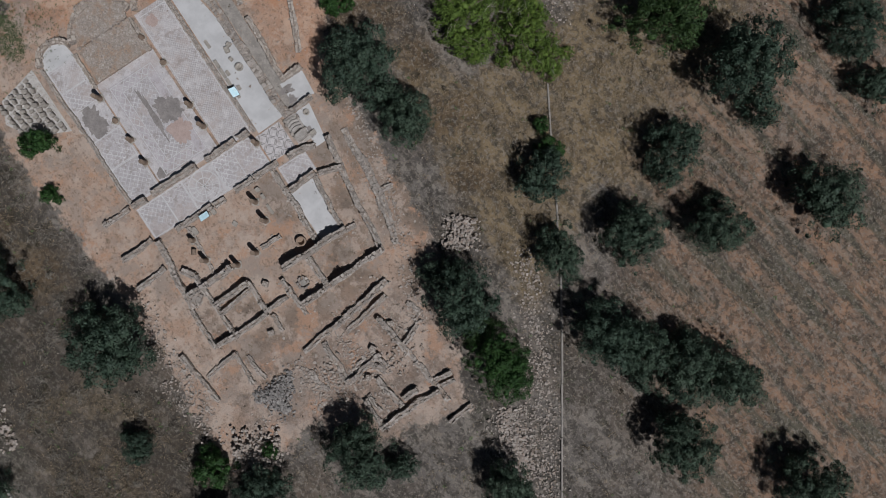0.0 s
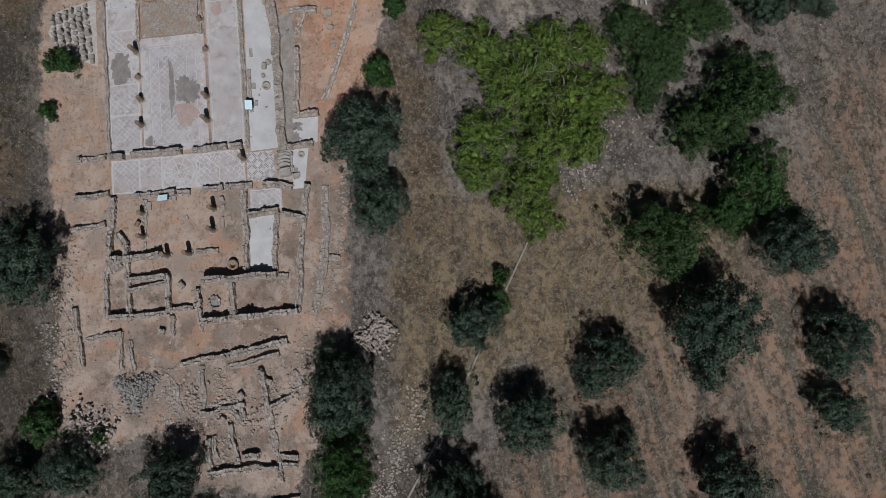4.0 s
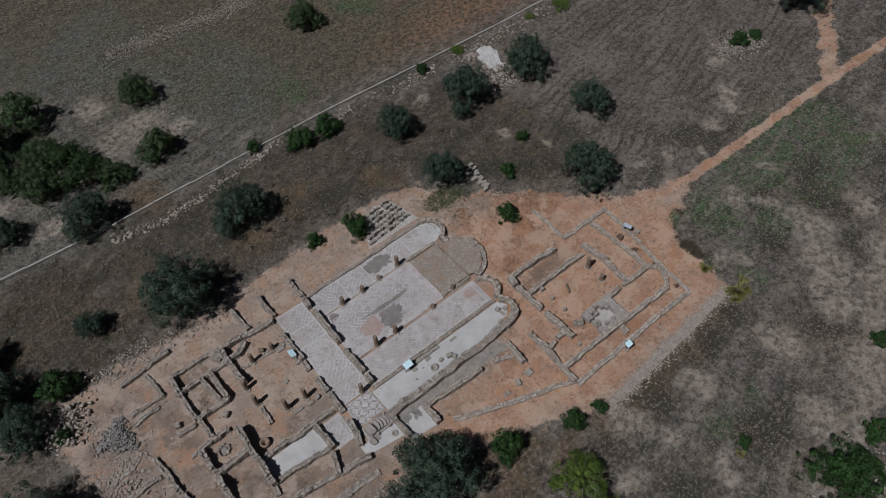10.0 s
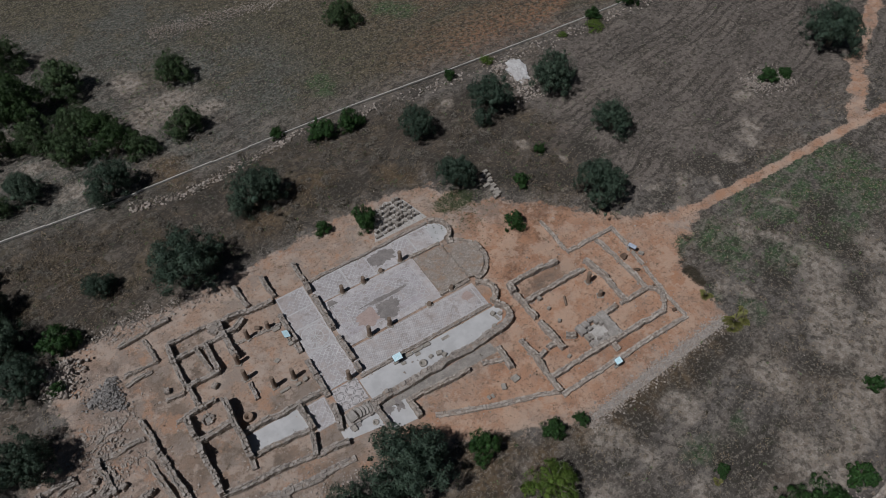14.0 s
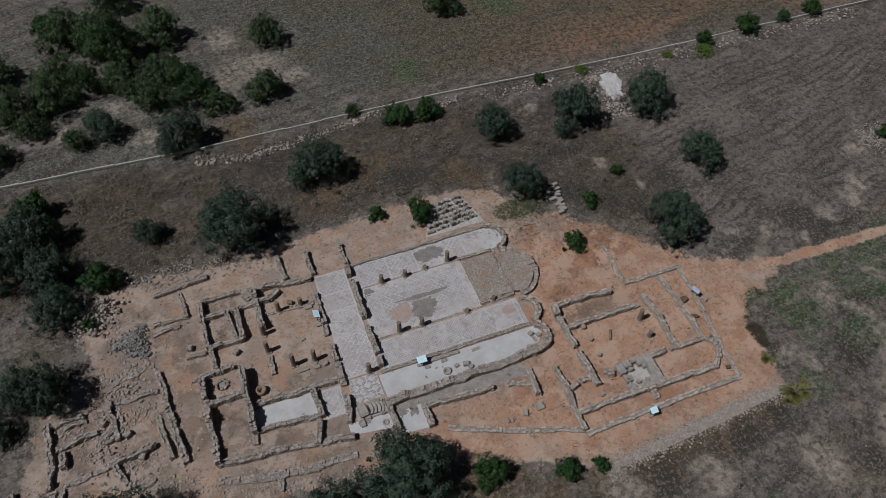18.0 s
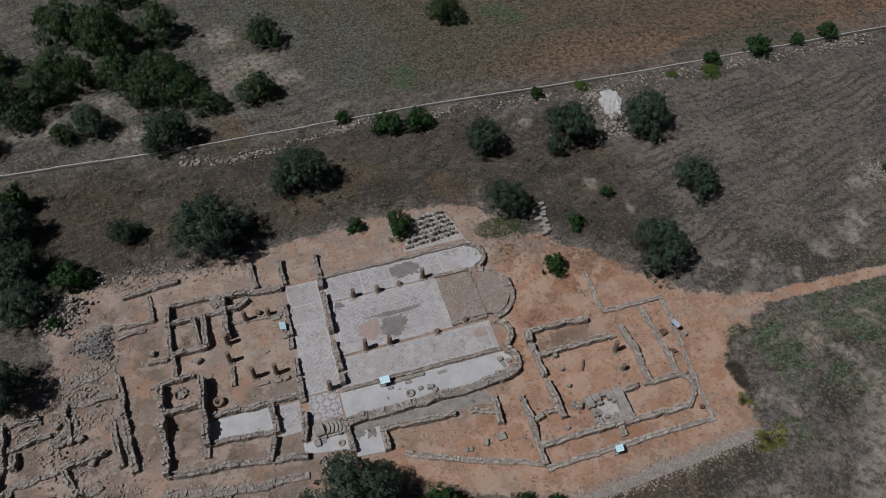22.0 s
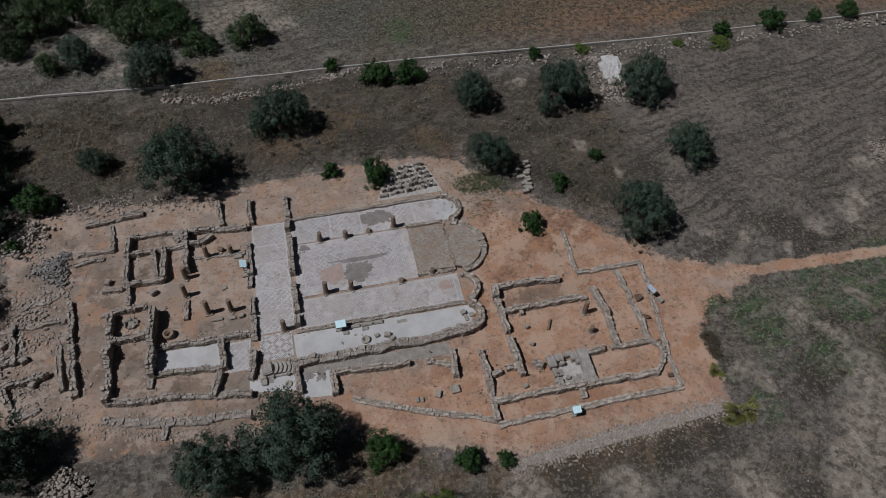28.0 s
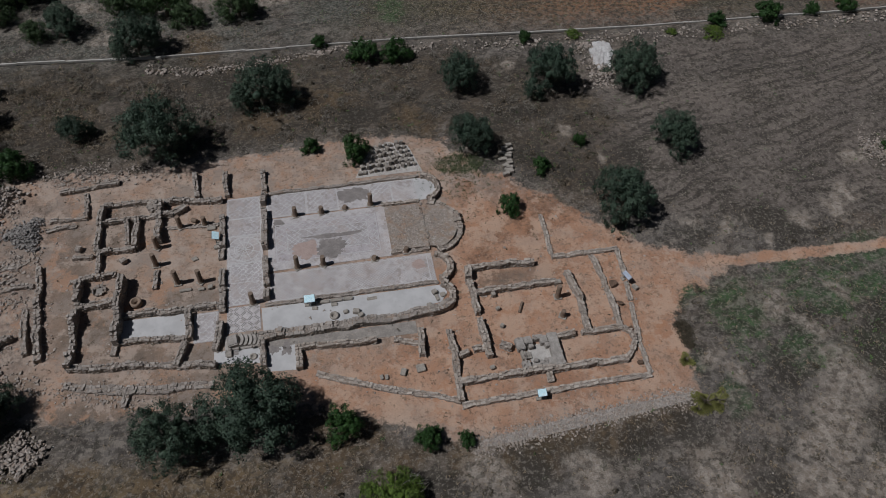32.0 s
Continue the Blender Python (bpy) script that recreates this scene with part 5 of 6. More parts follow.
def twigs_mesh(seed, count, high):
    """Thin bare twigs that fork out through the top of a crown."""
    rnd = random.Random(seed)
    vs, fs = [], []
    for _ in range(count):
        a, u = rnd.uniform(0, 6.283), 0.85 * math.sqrt(rnd.random())
        p = Vector((u * math.cos(a), u * math.sin(a), high * (1.02 - 0.55 * u * u)))
        run = Vector((math.cos(a) + rnd.uniform(-0.9, 0.9), math.sin(a) + rnd.uniform(-0.9, 0.9), rnd.uniform(-0.2, 0.25))).normalized()
        for _ in range(3):
            q = p + run * rnd.uniform(0.07, 0.13)
            w = 0.0036
            side = run.cross(Vector((0, 0, 1))).normalized() * w
            k = len(vs)
            for c in (p, q):
                vs += [tuple(c + side), tuple(c - side * 0.5 + Vector((0, 0, w))), tuple(c - side * 0.5 - Vector((0, 0, w)))]
            fs += [(k, k + 1, k + 4, k + 3), (k + 1, k + 2, k + 5, k + 4), (k + 2, k, k + 3, k + 5)]
            p, run = q, (run + Vector((rnd.uniform(-0.5, 0.5), rnd.uniform(-0.5, 0.5), rnd.uniform(-0.3, 0.1)))).normalized()
    return mesh("twig_tangle", vs, fs, TWIG)


for i, ob in enumerate(models["fig"]):
    tagged(part("twig_tangle", twigs_mesh(300 + i, 18, 0.96), ob, "thin pale bare twigs"), kind="stuff")
SHRUB = leaf_material("yellow_green_stalks", (0.085, 0.092, 0.024), (0.230, 0.220, 0.070), (0.15, 0.145, 0.045))


def stalks_mesh(name, material, seed, count):
    """Thin leafy stalks that fan up and out from one root."""
    rng = np.random.RandomState(seed)
    a, lean = rng.uniform(0, 2 * np.pi, count), rng.uniform(0.15, 1.25, count)
    d = np.stack([np.sin(lean) * np.cos(a), np.sin(lean) * np.sin(a), np.cos(lean) * 0.7], 1)
    side = np.stack([-np.sin(a), np.cos(a), rng.uniform(-0.4, 0.4, count)], 1)
    r0 = rng.uniform(0.1, 0.95, count)[:, None] * (0.75 + 0.25 * np.sin(3 * a + 1))[:, None]
    r1 = r0 + rng.uniform(0.05, 0.16, count)[:, None]
    w = rng.uniform(0.010, 0.028, count)[:, None]
    quad = np.stack([d * r0, d * (r0 + r1) / 2 + side * w, d * r1, d * (r0 + r1) / 2 - side * w], 1).reshape(-1, 3)
    return mesh(name, quad.tolist(), np.arange(count * 4).reshape(-1, 4).tolist(), material)


models["shrub"] = [tree_model("shrub", stalks_mesh("crown", SHRUB, 90, 5200), 9, "low spiky yellow-green shrub at the corner of the path", "shrub", "shrubs")]
WILD = leaf_material("wild_olive_leaves", (0.012, 0.030, 0.011), (0.082, 0.118, 0.046), (0.040, 0.066, 0.026))
models["wild"] = [tree_model("wild_olive_tree", crown_mesh("crown", WILD, 130 + i, 10, 260, 17500, 0.0222, 0.05, 1.4, 0.60), 30 + i, "rounded wild olive tree with a dense green crown", group="wild olive trees") for i in range(3)]
models["leafy"] = [tree_model("almond_tree", crown_mesh("crown", BUSHLEAF, 110 + i, 12, 280, 19000, 0.0230), 20 + i, "leafy bright green tree on bare grey soil", group="bright green trees") for i in range(2)]
used = {}


def plant(kind, x, y, r, tall=1.0):
    n = used.get(kind, 0)
    used[kind] = n + 1
    ob = models[kind][n % len(models[kind])]
    swell = 0.07 * math.sin(2.1 * n + x)
    m = Matrix.LocRotScale((x, y, -0.05), Euler((0, 0, radians(137.5 * n))), (r * (1 + swell), r * (1 - swell), r * tall * (1 + 0.06 * math.sin(1.3 * n))))
    if n >= len(models[kind]):
        ob = copy_thing(ob, m)
    ob.matrix_basis = m
    return ob


GROVE_SOUTH = ((-13.1, -28.8, 2.3), (-19.0, -26.5, 2.4), (-20.8, -32.3, 2.7), (-24.0, -37.8, 2.8), (-17.2, -38.3, 2.7), (-26.9, -46.2, 3.2), (-26.6, -25.9, 3.1), (-29.2, -27.6, 2.8), (-32.2, -29.9, 3.0), (-34.6, -32.3, 2.9),
               (-36.8, -26.4, 2.9), (-9.2, -52.7, 3.2), (-16.8, -55.7, 2.7), (-22.0, -55.0, 2.2), (-45.5, -32.6, 3.0), (-15.0, -46.6, 4.1), (-17.6, -18.0, 3.1), (-15.3, -17.5, 1.9), (2.2, -21.4, 3.5), (-3.2, -21.9, 2.8))
GROVE_WEST = ((-23.6, -4.4, 2.9), (-26.5, -6.4, 1.4), (-5.7, 7.1, 3.6), (-32.2, -13.0, 2.5), (-24.0, 12.8, 3.1), (-22.2, 8.2, 2.5), (-25.4, 9.6, 2.8), (-13.4, 10.4, 1.6), (3.7, 12.7, 3.0), (-21.9, 3.8, 2.4))
GROVE_NORTH = ((22.6, 12.2, 2.2), (31.6, 10.5, 2.9), (40.3, 10.3, 2.9), (41.0, 0.7, 2.5), (33.3, -6.5, 2.8), (22.0, 3.3, 2.3), (-8.6, 22.7, 2.7), (-16.7, 27.4, 2.3))
GROVE_EAST = ((15.8, -54.5, 2.5), (10.6, -57.2, 2.3), (10.1, -53.5, 2.3), (72.3, -2.8, 3.8))
for grove in (GROVE_SOUTH, GROVE_WEST, GROVE_NORTH, GROVE_EAST):
    for x, y, r in grove:
        plant("olive", x, y, r)
for x, y, r in ((20.1, -48.8, 2.4), (24.6, -54.8, 2.6), (35.3, -45.5, 2.6), (24.6, -40.7, 3.0), (21.6, -42.2, 1.6), (19.9, -43.1, 1.6), (51.3, -37.7, 3.0), (42.2, -38.7, 2.4), (53.8, -41.5, 2.4), (-4.0, -50.8, 3.3), (-6.6, -48.6, 2.0), (-22.9, -17.8, 2.6), (-24.9, -17.7, 2.2)):
    plant("leafy", x, y, r)
for x, y, r in ((33.1, -24.9, 1.3), (33.9, -25.0, 1.0), (32.4, -25.3, 0.7), (34.6, -24.4, 0.6), (33.1, -21.4, 0.8), (21.3, -34.4, 0.5)):
    plant("shrub", x, y, r, 0.8)
WOOD = ((1.5, 27.7, 2.4), (3.4, 38.2, 2.5), (25.8, 36.4, 2.5), (-14.4, 40.2, 4.1), (-8.5, 43.3, 3.3), (-21.7, 34.3, 3.2), (-25.8, 33.3, 3.2), (-17.8, 36.0, 2.3), (-13.7, 34.9, 2.5), (-11.0, 30.5, 2.6), (-9.2, 34.8, 2.8), (-6.2, 29.0, 2.6),
        (-4.0, 27.2, 1.9), (-19.3, 26.6, 1.7), (-15.6, 44.3, 3.5), (-28.0, 41.5, 3.0), (-27.6, 26.9, 2.1), (-20.5, 38.8, 2.8), (-23.8, 30.4, 2.1), (-7.2, 32.6, 2.4), (-14.0, 53.0, 3.2), (-19.5, 46.5, 3.4))
for i, (x, y, r) in enumerate(WOOD):
    plant("carob" if i % 4 == 3 else "wild", x, y, r)
for x, y, r in ((-20.2, -17.6, 2.0), (2.9, -51.2, 3.6), (0.2, -47.2, 2.6), (0.9, -49.4, 3.1), (-7.9, -43.8, 3.7)):
    plant("carob", x, y, r)
for x, y, r in ((10.6, -28.2, 2.4), (8.8, -31.4, 2.8), (8.1, -36.4, 3.1), (5.3, -33.7, 3.3), (4.1, -37.8, 3.1), (1.2, -30.9, 3.2), (0.7, -36.1, 3.4), (-2.8, -33.7, 2.8), (-5.3, -34.5, 2.0), (-1.3, -29.8, 2.0), (0.7, -38.7, 2.2), (4.4, -40.6, 2.3), (8.2, -39.6, 2.2)):
    plant("fig", x, y, r, 0.9)
for x, y, r in ((8.0, -22.4, 1.55), (13.4, -24.5, 1.1), (15.9, -24.8, 0.68), (13.0, -41.8, 1.1), (37.8, -35.6, 0.9), (30.2, -40.0, 1.2), (16.4, -41.9, 0.8), (19.2, -42.0, 0.6), (22.1, -34.0, 0.6), (11.3, 3.6, 1.65), (7.6, 5.4, 0.95), (23.7, -4.8, 1.15),
                (32.2, 2.2, 0.8), (27.7, -0.3, 1.0), (-18.2, 6.2, 1.8), (-23.4, 17.2, 2.0), (53.0, 18.4, 1.1), (59.2, 18.5, 1.6), (65.0, 18.9, 1.0), (69.0, 18.7, 1.4), (9.6, 21.0, 0.9), (31.3, 18.9, 0.8), (-21.8, 49.6, 2.0), (-11.7, -30.4, 1.3), (-9.7, -30.9, 0.9), (-19.4, 1.9, 0.8)):
    plant("bush", x, y, r)
for x, y, r in ((13.9, 18.3, 1.7), (16.9, 17.8, 1.8), (61.6, -3.0, 1.3), (63.6, -3.6, 0.9)):
    plant("bush", x, y, r, 0.85)
for x, y, r in ((52.0, 16.7, 1.4), (36.7, 18.9, 1.0), (47.5, 17.6, 0.8)):
    plant("fig", x, y, r, 0.7)
for x, y, r in ((9.2, -43.3, 2.6), (9.3, -47.4, 2.8), (9.7, -49.9, 2.0), (5.7, -44.5, 2.4), (7.2, -45.8, 2.6), (3.4, -43.9, 1.3)):
    plant("carob", x, y, r, 0.6)


# ---- low growth, kept as one object each ----
def sprays(name, spots, material, label, category, size, seed, each=6, slim=0.65):
    """Small blades and leaves in tufts: spots are rows of x, y, radius, height."""
    rng = np.random.RandomState(seed)
    spots = np.repeat(np.asarray(spots, float), each, 0)
    k = len(spots)
    a, u = rng.uniform(0, 2 * np.pi, k), np.sqrt(rng.uniform(0, 1, k))
    p = np.stack([spots[:, 0] + spots[:, 2] * u * np.cos(a), spots[:, 1] + spots[:, 2] * u * np.sin(a), spots[:, 3] * (1 - u * u) * rng.uniform(0.3, 1.0, k) + 0.02], 1)
    n = rng.normal(size=(k, 3)) + (0, 0, 0.9)
    n /= np.linalg.norm(n, axis=1, keepdims=True)
    t = np.cross(n, rng.normal(size=(k, 3)))
    t /= np.linalg.norm(t, axis=1, keepdims=True)
    q = np.cross(n, t)
    s = size * rng.uniform(0.5, 1.5, k)[:, None]
    blades = np.stack([p - t * s, p - q * s * slim, p + t * s], 1).reshape(-1, 3)
    return thing(name, mesh(name, blades.tolist(), np.arange(3 * k).reshape(-1, 3).tolist(), material), label, category, kind="stuff")


rng = np.random.RandomState(21)


def scatter(n, lo, hi, keep, clump=0.0):
    x, y = rng.uniform(lo[0], hi[0], n), rng.uniform(lo[1], hi[1], n)
    w = keep(x, y)
    if clump:
        w = w * np.clip(0.5 + clump * np.sin(x * 0.61 + 1.7 * np.sin(y * 0.37)) * np.sin(y * 0.53 + np.sin(x * 0.41)), 0, 1)
    sel = rng.uniform(0, 1, n) < w
    return x[sel], y[sel]


def off_site(x, y):
    return (1 - zone(x, y, SITE, 1.0)) * np.clip(line_gap(x, y, PATH) - 0.6, 0, 1)


x, y = scatter(230000, (-50, -62), (85, 62), lambda x, y: off_site(x, y) * (0.24 + 0.65 * zone(x, y, GRASS, 4) + 0.2 * zone(x, y, SCRUB, 3) - 0.25 * zone(x, y, PLOUGH, 3)), 0.6)
sprays("dry_grass", np.stack([x, y, rng.uniform(0.1, 0.3, len(x)), rng.uniform(0.08, 0.3, len(x))], 1), DRY, "dry straw-coloured grass tufts on the bare ground", "grass", 0.11, 1, 5, 0.28)
x, y = scatter(30000, (-50, -62), (75, 50), lambda x, y: off_site(x, y) * (0.07 + 0.7 * zone(x, y, GREEN, 4) + 0.20 * zone(x, y, SCRUB, 3) + 0.22 * zone(x, y, STONYNORTH, 5)), 0.6)
sprays("green_weeds", np.stack([x, y, rng.uniform(0.1, 0.35, len(x)), rng.uniform(0.06, 0.2, len(x))], 1), WEED, "low dull green weeds among dry grass", "weeds", 0.09, 2, 7)
SCRUBLEAF = leaf_material("dry_scrub", (0.035, 0.030, 0.020), (0.115, 0.090, 0.058), (0.065, 0.054, 0.036))
x, y = scatter(5200, (-50, -62), (80, 50), lambda x, y: off_site(x, y) * (0.10 + 0.6 * zone(x, y, SCRUB, 3) + 0.12 * zone(x, y, STONYNORTH, 5) - 0.1 * zone(x, y, PLOUGH, 3)), 0.6)
sprays("scrub", np.stack([x, y, rng.uniform(0.15, 0.6, len(x)), rng.uniform(0.12, 0.45, len(x))], 1), SCRUBLEAF, "grey-brown dry scrub clumps round the ruins", "scrub", 0.12, 3, 40, 0.35)
BRUSH = leaf_material("grey_brush", (0.070, 0.060, 0.048), (0.250, 0.220, 0.180), (0.14, 0.12, 0.095))
x, y = scatter(1500, (-40, 5), (40, 24), lambda x, y: off_site(x, y) * (0.7 * zone(x, y, SCRUB, 3)), 0.6)
sprays("brushwood", np.stack([x, y, rng.uniform(0.3, 0.9, len(x)), rng.uniform(0.2, 0.6, len(x))], 1), BRUSH, "grey dry brush and dead thistles north of the ruins", "scrub", 0.16, 5, 90, 0.22)
STRAW = leaf_material("straw_brush", (0.085, 0.066, 0.044), (0.275, 0.215, 0.145), (0.16, 0.125, 0.085))
x, y = scatter(1500, (-26, 7), (-6, 20), lambda x, y: off_site(x, y) * np.clip(1.3 - np.hypot((x + 15) / 9, (y - 14) / 5), 0, 1) * 0.6, 0.6)
sprays("dry_brush", np.stack([x, y, rng.uniform(0.3, 0.8, len(x)), rng.uniform(0.2, 0.5, len(x))], 1), STRAW, "straw-coloured dry brush on the slope beside the ruins", "scrub", 0.13, 7, 60, 0.25)
x, y = scatter(2000, (-24, -24), (36, 6), lambda x, y: zone(x, y, SITE, 1.0) * 0.5 * (line_gap(x, y, [(0, -5), (16, -6)]) > 7), 0.6)
sprays("site_weeds", np.stack([x, y, rng.uniform(0.06, 0.2, len(x)), rng.uniform(0.04, 0.12, len(x))], 1), SCRUBLEAF, "small dry weeds on the red earth", "weeds", 0.055, 4, 9)


TUFT = leaf_material("dull_green_tufts", (0.040, 0.062, 0.024), (0.110, 0.130, 0.058), (0.07, 0.09, 0.04))
x, y = scatter(7000, (15, -6), (29, 5), lambda x, y: np.clip(1.15 - np.hypot((x - 20.5) / 4.2, (y - 0.2) / 2.8), 0, 1) + 0.06, 0.4)
sprays("green_tufts", np.stack([x, y, rng.uniform(0.04, 0.16, len(x)), rng.uniform(0.04, 0.14, len(x))], 1), TUFT, "small green weed tufts on the red earth", "weeds", 0.035, 6, 16)


a, u = rng.uniform(0, 6.28, 900), np.sqrt(rng.uniform(0, 1, 900))
sprays("green_grass", np.stack([20.6 + 2.3 * u * np.cos(a), 1.5 + 1.2 * u * np.sin(a), rng.uniform(0.06, 0.2, 900), rng.uniform(0.05, 0.18, 900)], 1), TUFT, "patch of green grass under the olive tree", "grass", 0.04, 8, 16, 0.4)
a, u = rng.uniform(0, 6.28, 160), np.sqrt(rng.uniform(0, 1, 160))
sprays("dead_weeds", np.stack([33.9 + 0.6 * u * np.cos(a), -19.2 + 1.3 * u * np.sin(a), rng.uniform(0.1, 0.3, 160), rng.uniform(0.15, 0.4, 160)], 1), SCRUBLEAF, "dark dead weeds at the edge of the path", "weeds", 0.07, 9, 22, 0.4)


def stones_stuff(name, x, y, lo, hi, label, lift=0.0, bed=0.0):
    k = len(x)
    s = rng.uniform(lo, hi, k) * rng.uniform(0.6, 1.0, k)
    z = bed + s * 0.06 + lift * rng.uniform(0, 1, k)
    return thing(name, pile(name, np.stack([x, y, z, s * 1.15, s * 0.9, s * 0.55, rng.uniform(0, 6, k)], 1).tolist(), RUBBLE), label, "stones", kind="stuff")


x, y = scatter(5200, (-30, -26), (36, 8), lambda x, y: zone(x, y, SITE, 2.0) * (0.12 + 0.85 * zone(x, y, STONY, 3.0)) * (line_gap(x, y, [(1.5, -5), (16, -5.5)]) > 6.8), 0.5)
stones_stuff("loose_stones", x, y, 0.08, 0.34, "loose grey rubble stones strewn over the earth")
x, y = scatter(15000, (-50, -62), (80, 60), lambda x, y: off_site(x, y) * (0.30 + 0.5 * zone(x, y, STONYNORTH, 5)), 0.6)
stones_stuff("field_stones", x, y, 0.05, 0.17, "small pale field stones in the dry soil")


# stones fallen from the walls
fallen = []
for line, thick in WALL_LINES:
    for (x0, y0), (x1, y1) in zip(line, line[1:]):
        length = math.hypot(x1 - x0, y1 - y0)
        west = 1.1 if x0 < -13 else 0.6 if x0 < -3 else 0.22
        for _ in range(int(length * 9 * west)):
            s, off = rng.uniform(-0.3, length + 0.3), rng.normal() * (thick * 0.55 + (0.5 if x0 < -13 else 0.28))
            fallen.append((x0 + (x1 - x0) * s / length - (y1 - y0) * off / length, y0 + (y1 - y0) * s / length + (x1 - x0) * off / length))
fallen = np.array([p for p in fallen if not ((0 < p[0] < 16.5 and -14 < p[1] < 0.2) or (-7.4 < p[0] < -0.6 and -13.2 < p[1] < -10.9) or (-0.9 < p[0] < 5.0 and -17.2 < p[1] < -14.8))])
stones_stuff("fallen_stones", fallen[:, 0], fallen[:, 1], 0.06, 0.24, "small stones fallen from the ruined walls")


def rubble_band(name, line, width, n, lo, hi, label, lift=0.15, bed=0.0):
    """Stones strewn thickly along a line."""
    pts = []
    seg = [math.hypot(b[0] - a[0], b[1] - a[1]) for a, b in zip(line, line[1:])]
    for (a, b), s in zip(zip(line, line[1:]), seg):
        for _ in range(int(n * s / sum(seg))):
            t, o = rng.uniform(), rng.normal() * width * 0.4
            dx, dy = (b[0] - a[0]) / s, (b[1] - a[1]) / s
            pts.append((a[0] + dx * t * s - dy * o, a[1] + dy * t * s + dx * o))
    pts = np.array(pts)
    return stones_stuff(name, pts[:, 0], pts[:, 1], lo, hi, label, lift, bed)


rubble_band("rubble_band", [(3.7, 49.4), (10.8, 48.4), (18.2, 47.4), (23.9, 47.2)], 2.4, 1900, 0.06, 0.28, "streak of pale stones across the stony field", 0.1)
BAND = "band of tumbled grey stones along the field edge"
rubble_band("rubble_band", [(-27.6, -15.5), (-33.5, -14.2)], 1.6, 320, 0.15, 0.45, BAND)
rubble_band("rubble_band", [(-17.2, -24.5), (-20.0, -23.1), (-26.6, -19.8), (-33.6, -15.7), (-38.5, -12.6)], 1.7, 1500, 0.07, 0.30, BAND, 0.08)
rubble_band("rubble_band", [(-27.4, -16.4), (-32.4, -13.8)], 2.2, 900, 0.08, 0.30, BAND, 0.12)
rubble_band("rubble_band", [(-3.3, -36.9), (0.3, -40.2), (2.5, -42.6), (-0.7, -44.5)], 2.2, 520, 0.06, 0.26, BAND, 0.05)
rubble_band("rubble_band", [(12.5, -44.0), (17.5, -43.4), (21.0, -41.0)], 2.0, 500, 0.06, 0.24, BAND, 0.05)
rubble_band("rubble_band", [(2.5, -19.4), (-3.5, -18.7), (-7.3, -17.9), (-13.1, -15.9)], 0.8, 260, 0.08, 0.3, BAND, 0.06)
rubble_band("rubble_band", [(-8, 19.6), (-2.1, 18.4), (1.9, 18.8), (7.9, 19.6), (12.5, 20.4)], 0.9, 420, 0.10, 0.46, BAND)
rubble_band("rubble_band", [(19, 19.3), (32, 18.2), (46, 17.6), (75, 17.2)], 1.4, 420, 0.12, 0.45, BAND)
rubble_band("rubble_band", [(-20, 5.8), (-12, 5.0), (-4, 4.0)], 1.5, 300, 0.10, 0.34, BAND)
rubble_band("rubble_band", [(10.5, -43.2), (18.5, -43.0)], 1.0, 160, 0.10, 0.35, BAND)
rubble_band("rubble_band", [(6.5, -42.0), (3.0, -40.0), (-2.0, -37.5)], 2.6, 300, 0.10, 0.34, BAND)
floor("gravel_strip", [(16.9, -24.9), (21.2, -24.5), (26.8, -24.1), (32.6, -23.9), (33.0, -24.4), (27.0, -24.95), (21, -25.3), (17.1, -25.4)], 0.03, KERBGRAVEL, "strip of packed pale gravel along the path", "gravel", 0.08)
rubble_band("kerb_stones", [(16.0, -25.4), (21.2, -24.9), (26.8, -24.5), (33.0, -24.1)], 1.0, 2600, 0.07, 0.24, "wide edging strip of packed pale gravel and stones", 0.06)
rubble_band("rubble_band", [(-14.3, -19.8), (-12.2, -21.6)], 1.6, 420, 0.14, 0.42, "heap of large pale boulders beside the dry grass", 0.4)
rubble_band("rubble_band", [(-18.0, 4.6), (-20.0, 1.2)], 1.8, 420, 0.18, 0.44, "heap of large grey building stones", 0.6)
rubble_band("rubble_band", [(58.5, -2.2), (61, -3.4), (64, -3.8)], 2.6, 900, 0.06, 0.3, "patch of pale rubble at the edge of the field", 0.2)
rubble_band("bed_stones", [(16.3, -7.6), (16.3, -3.0)], 0.35, 60, 0.10, 0.32, "line of rough stones across the apse", 0.06, 0.40)
rubble_band("bed_stones", [(14.75, -7.3), (14.75, -3.3)], 2.0, 420, 0.05, 0.2, "small stones bedded in the apse platform", 0.02, 0.30)
rubble_band("bed_stones", [(17.3, -7.0), (17.3, -4.2)], 1.2, 220, 0.05, 0.2, "small stones bedded in the apse floor", 0.02, 0.40)
rubble_band("gravel", [(13.0, 1.9), (15.6, 2.6)], 2.6, 1100, 0.03, 0.09, "pale gravel spread under the carved stones", 0.01, 0.02)
FOOTING = "strip of tumbled grey stones marking a lost wall"
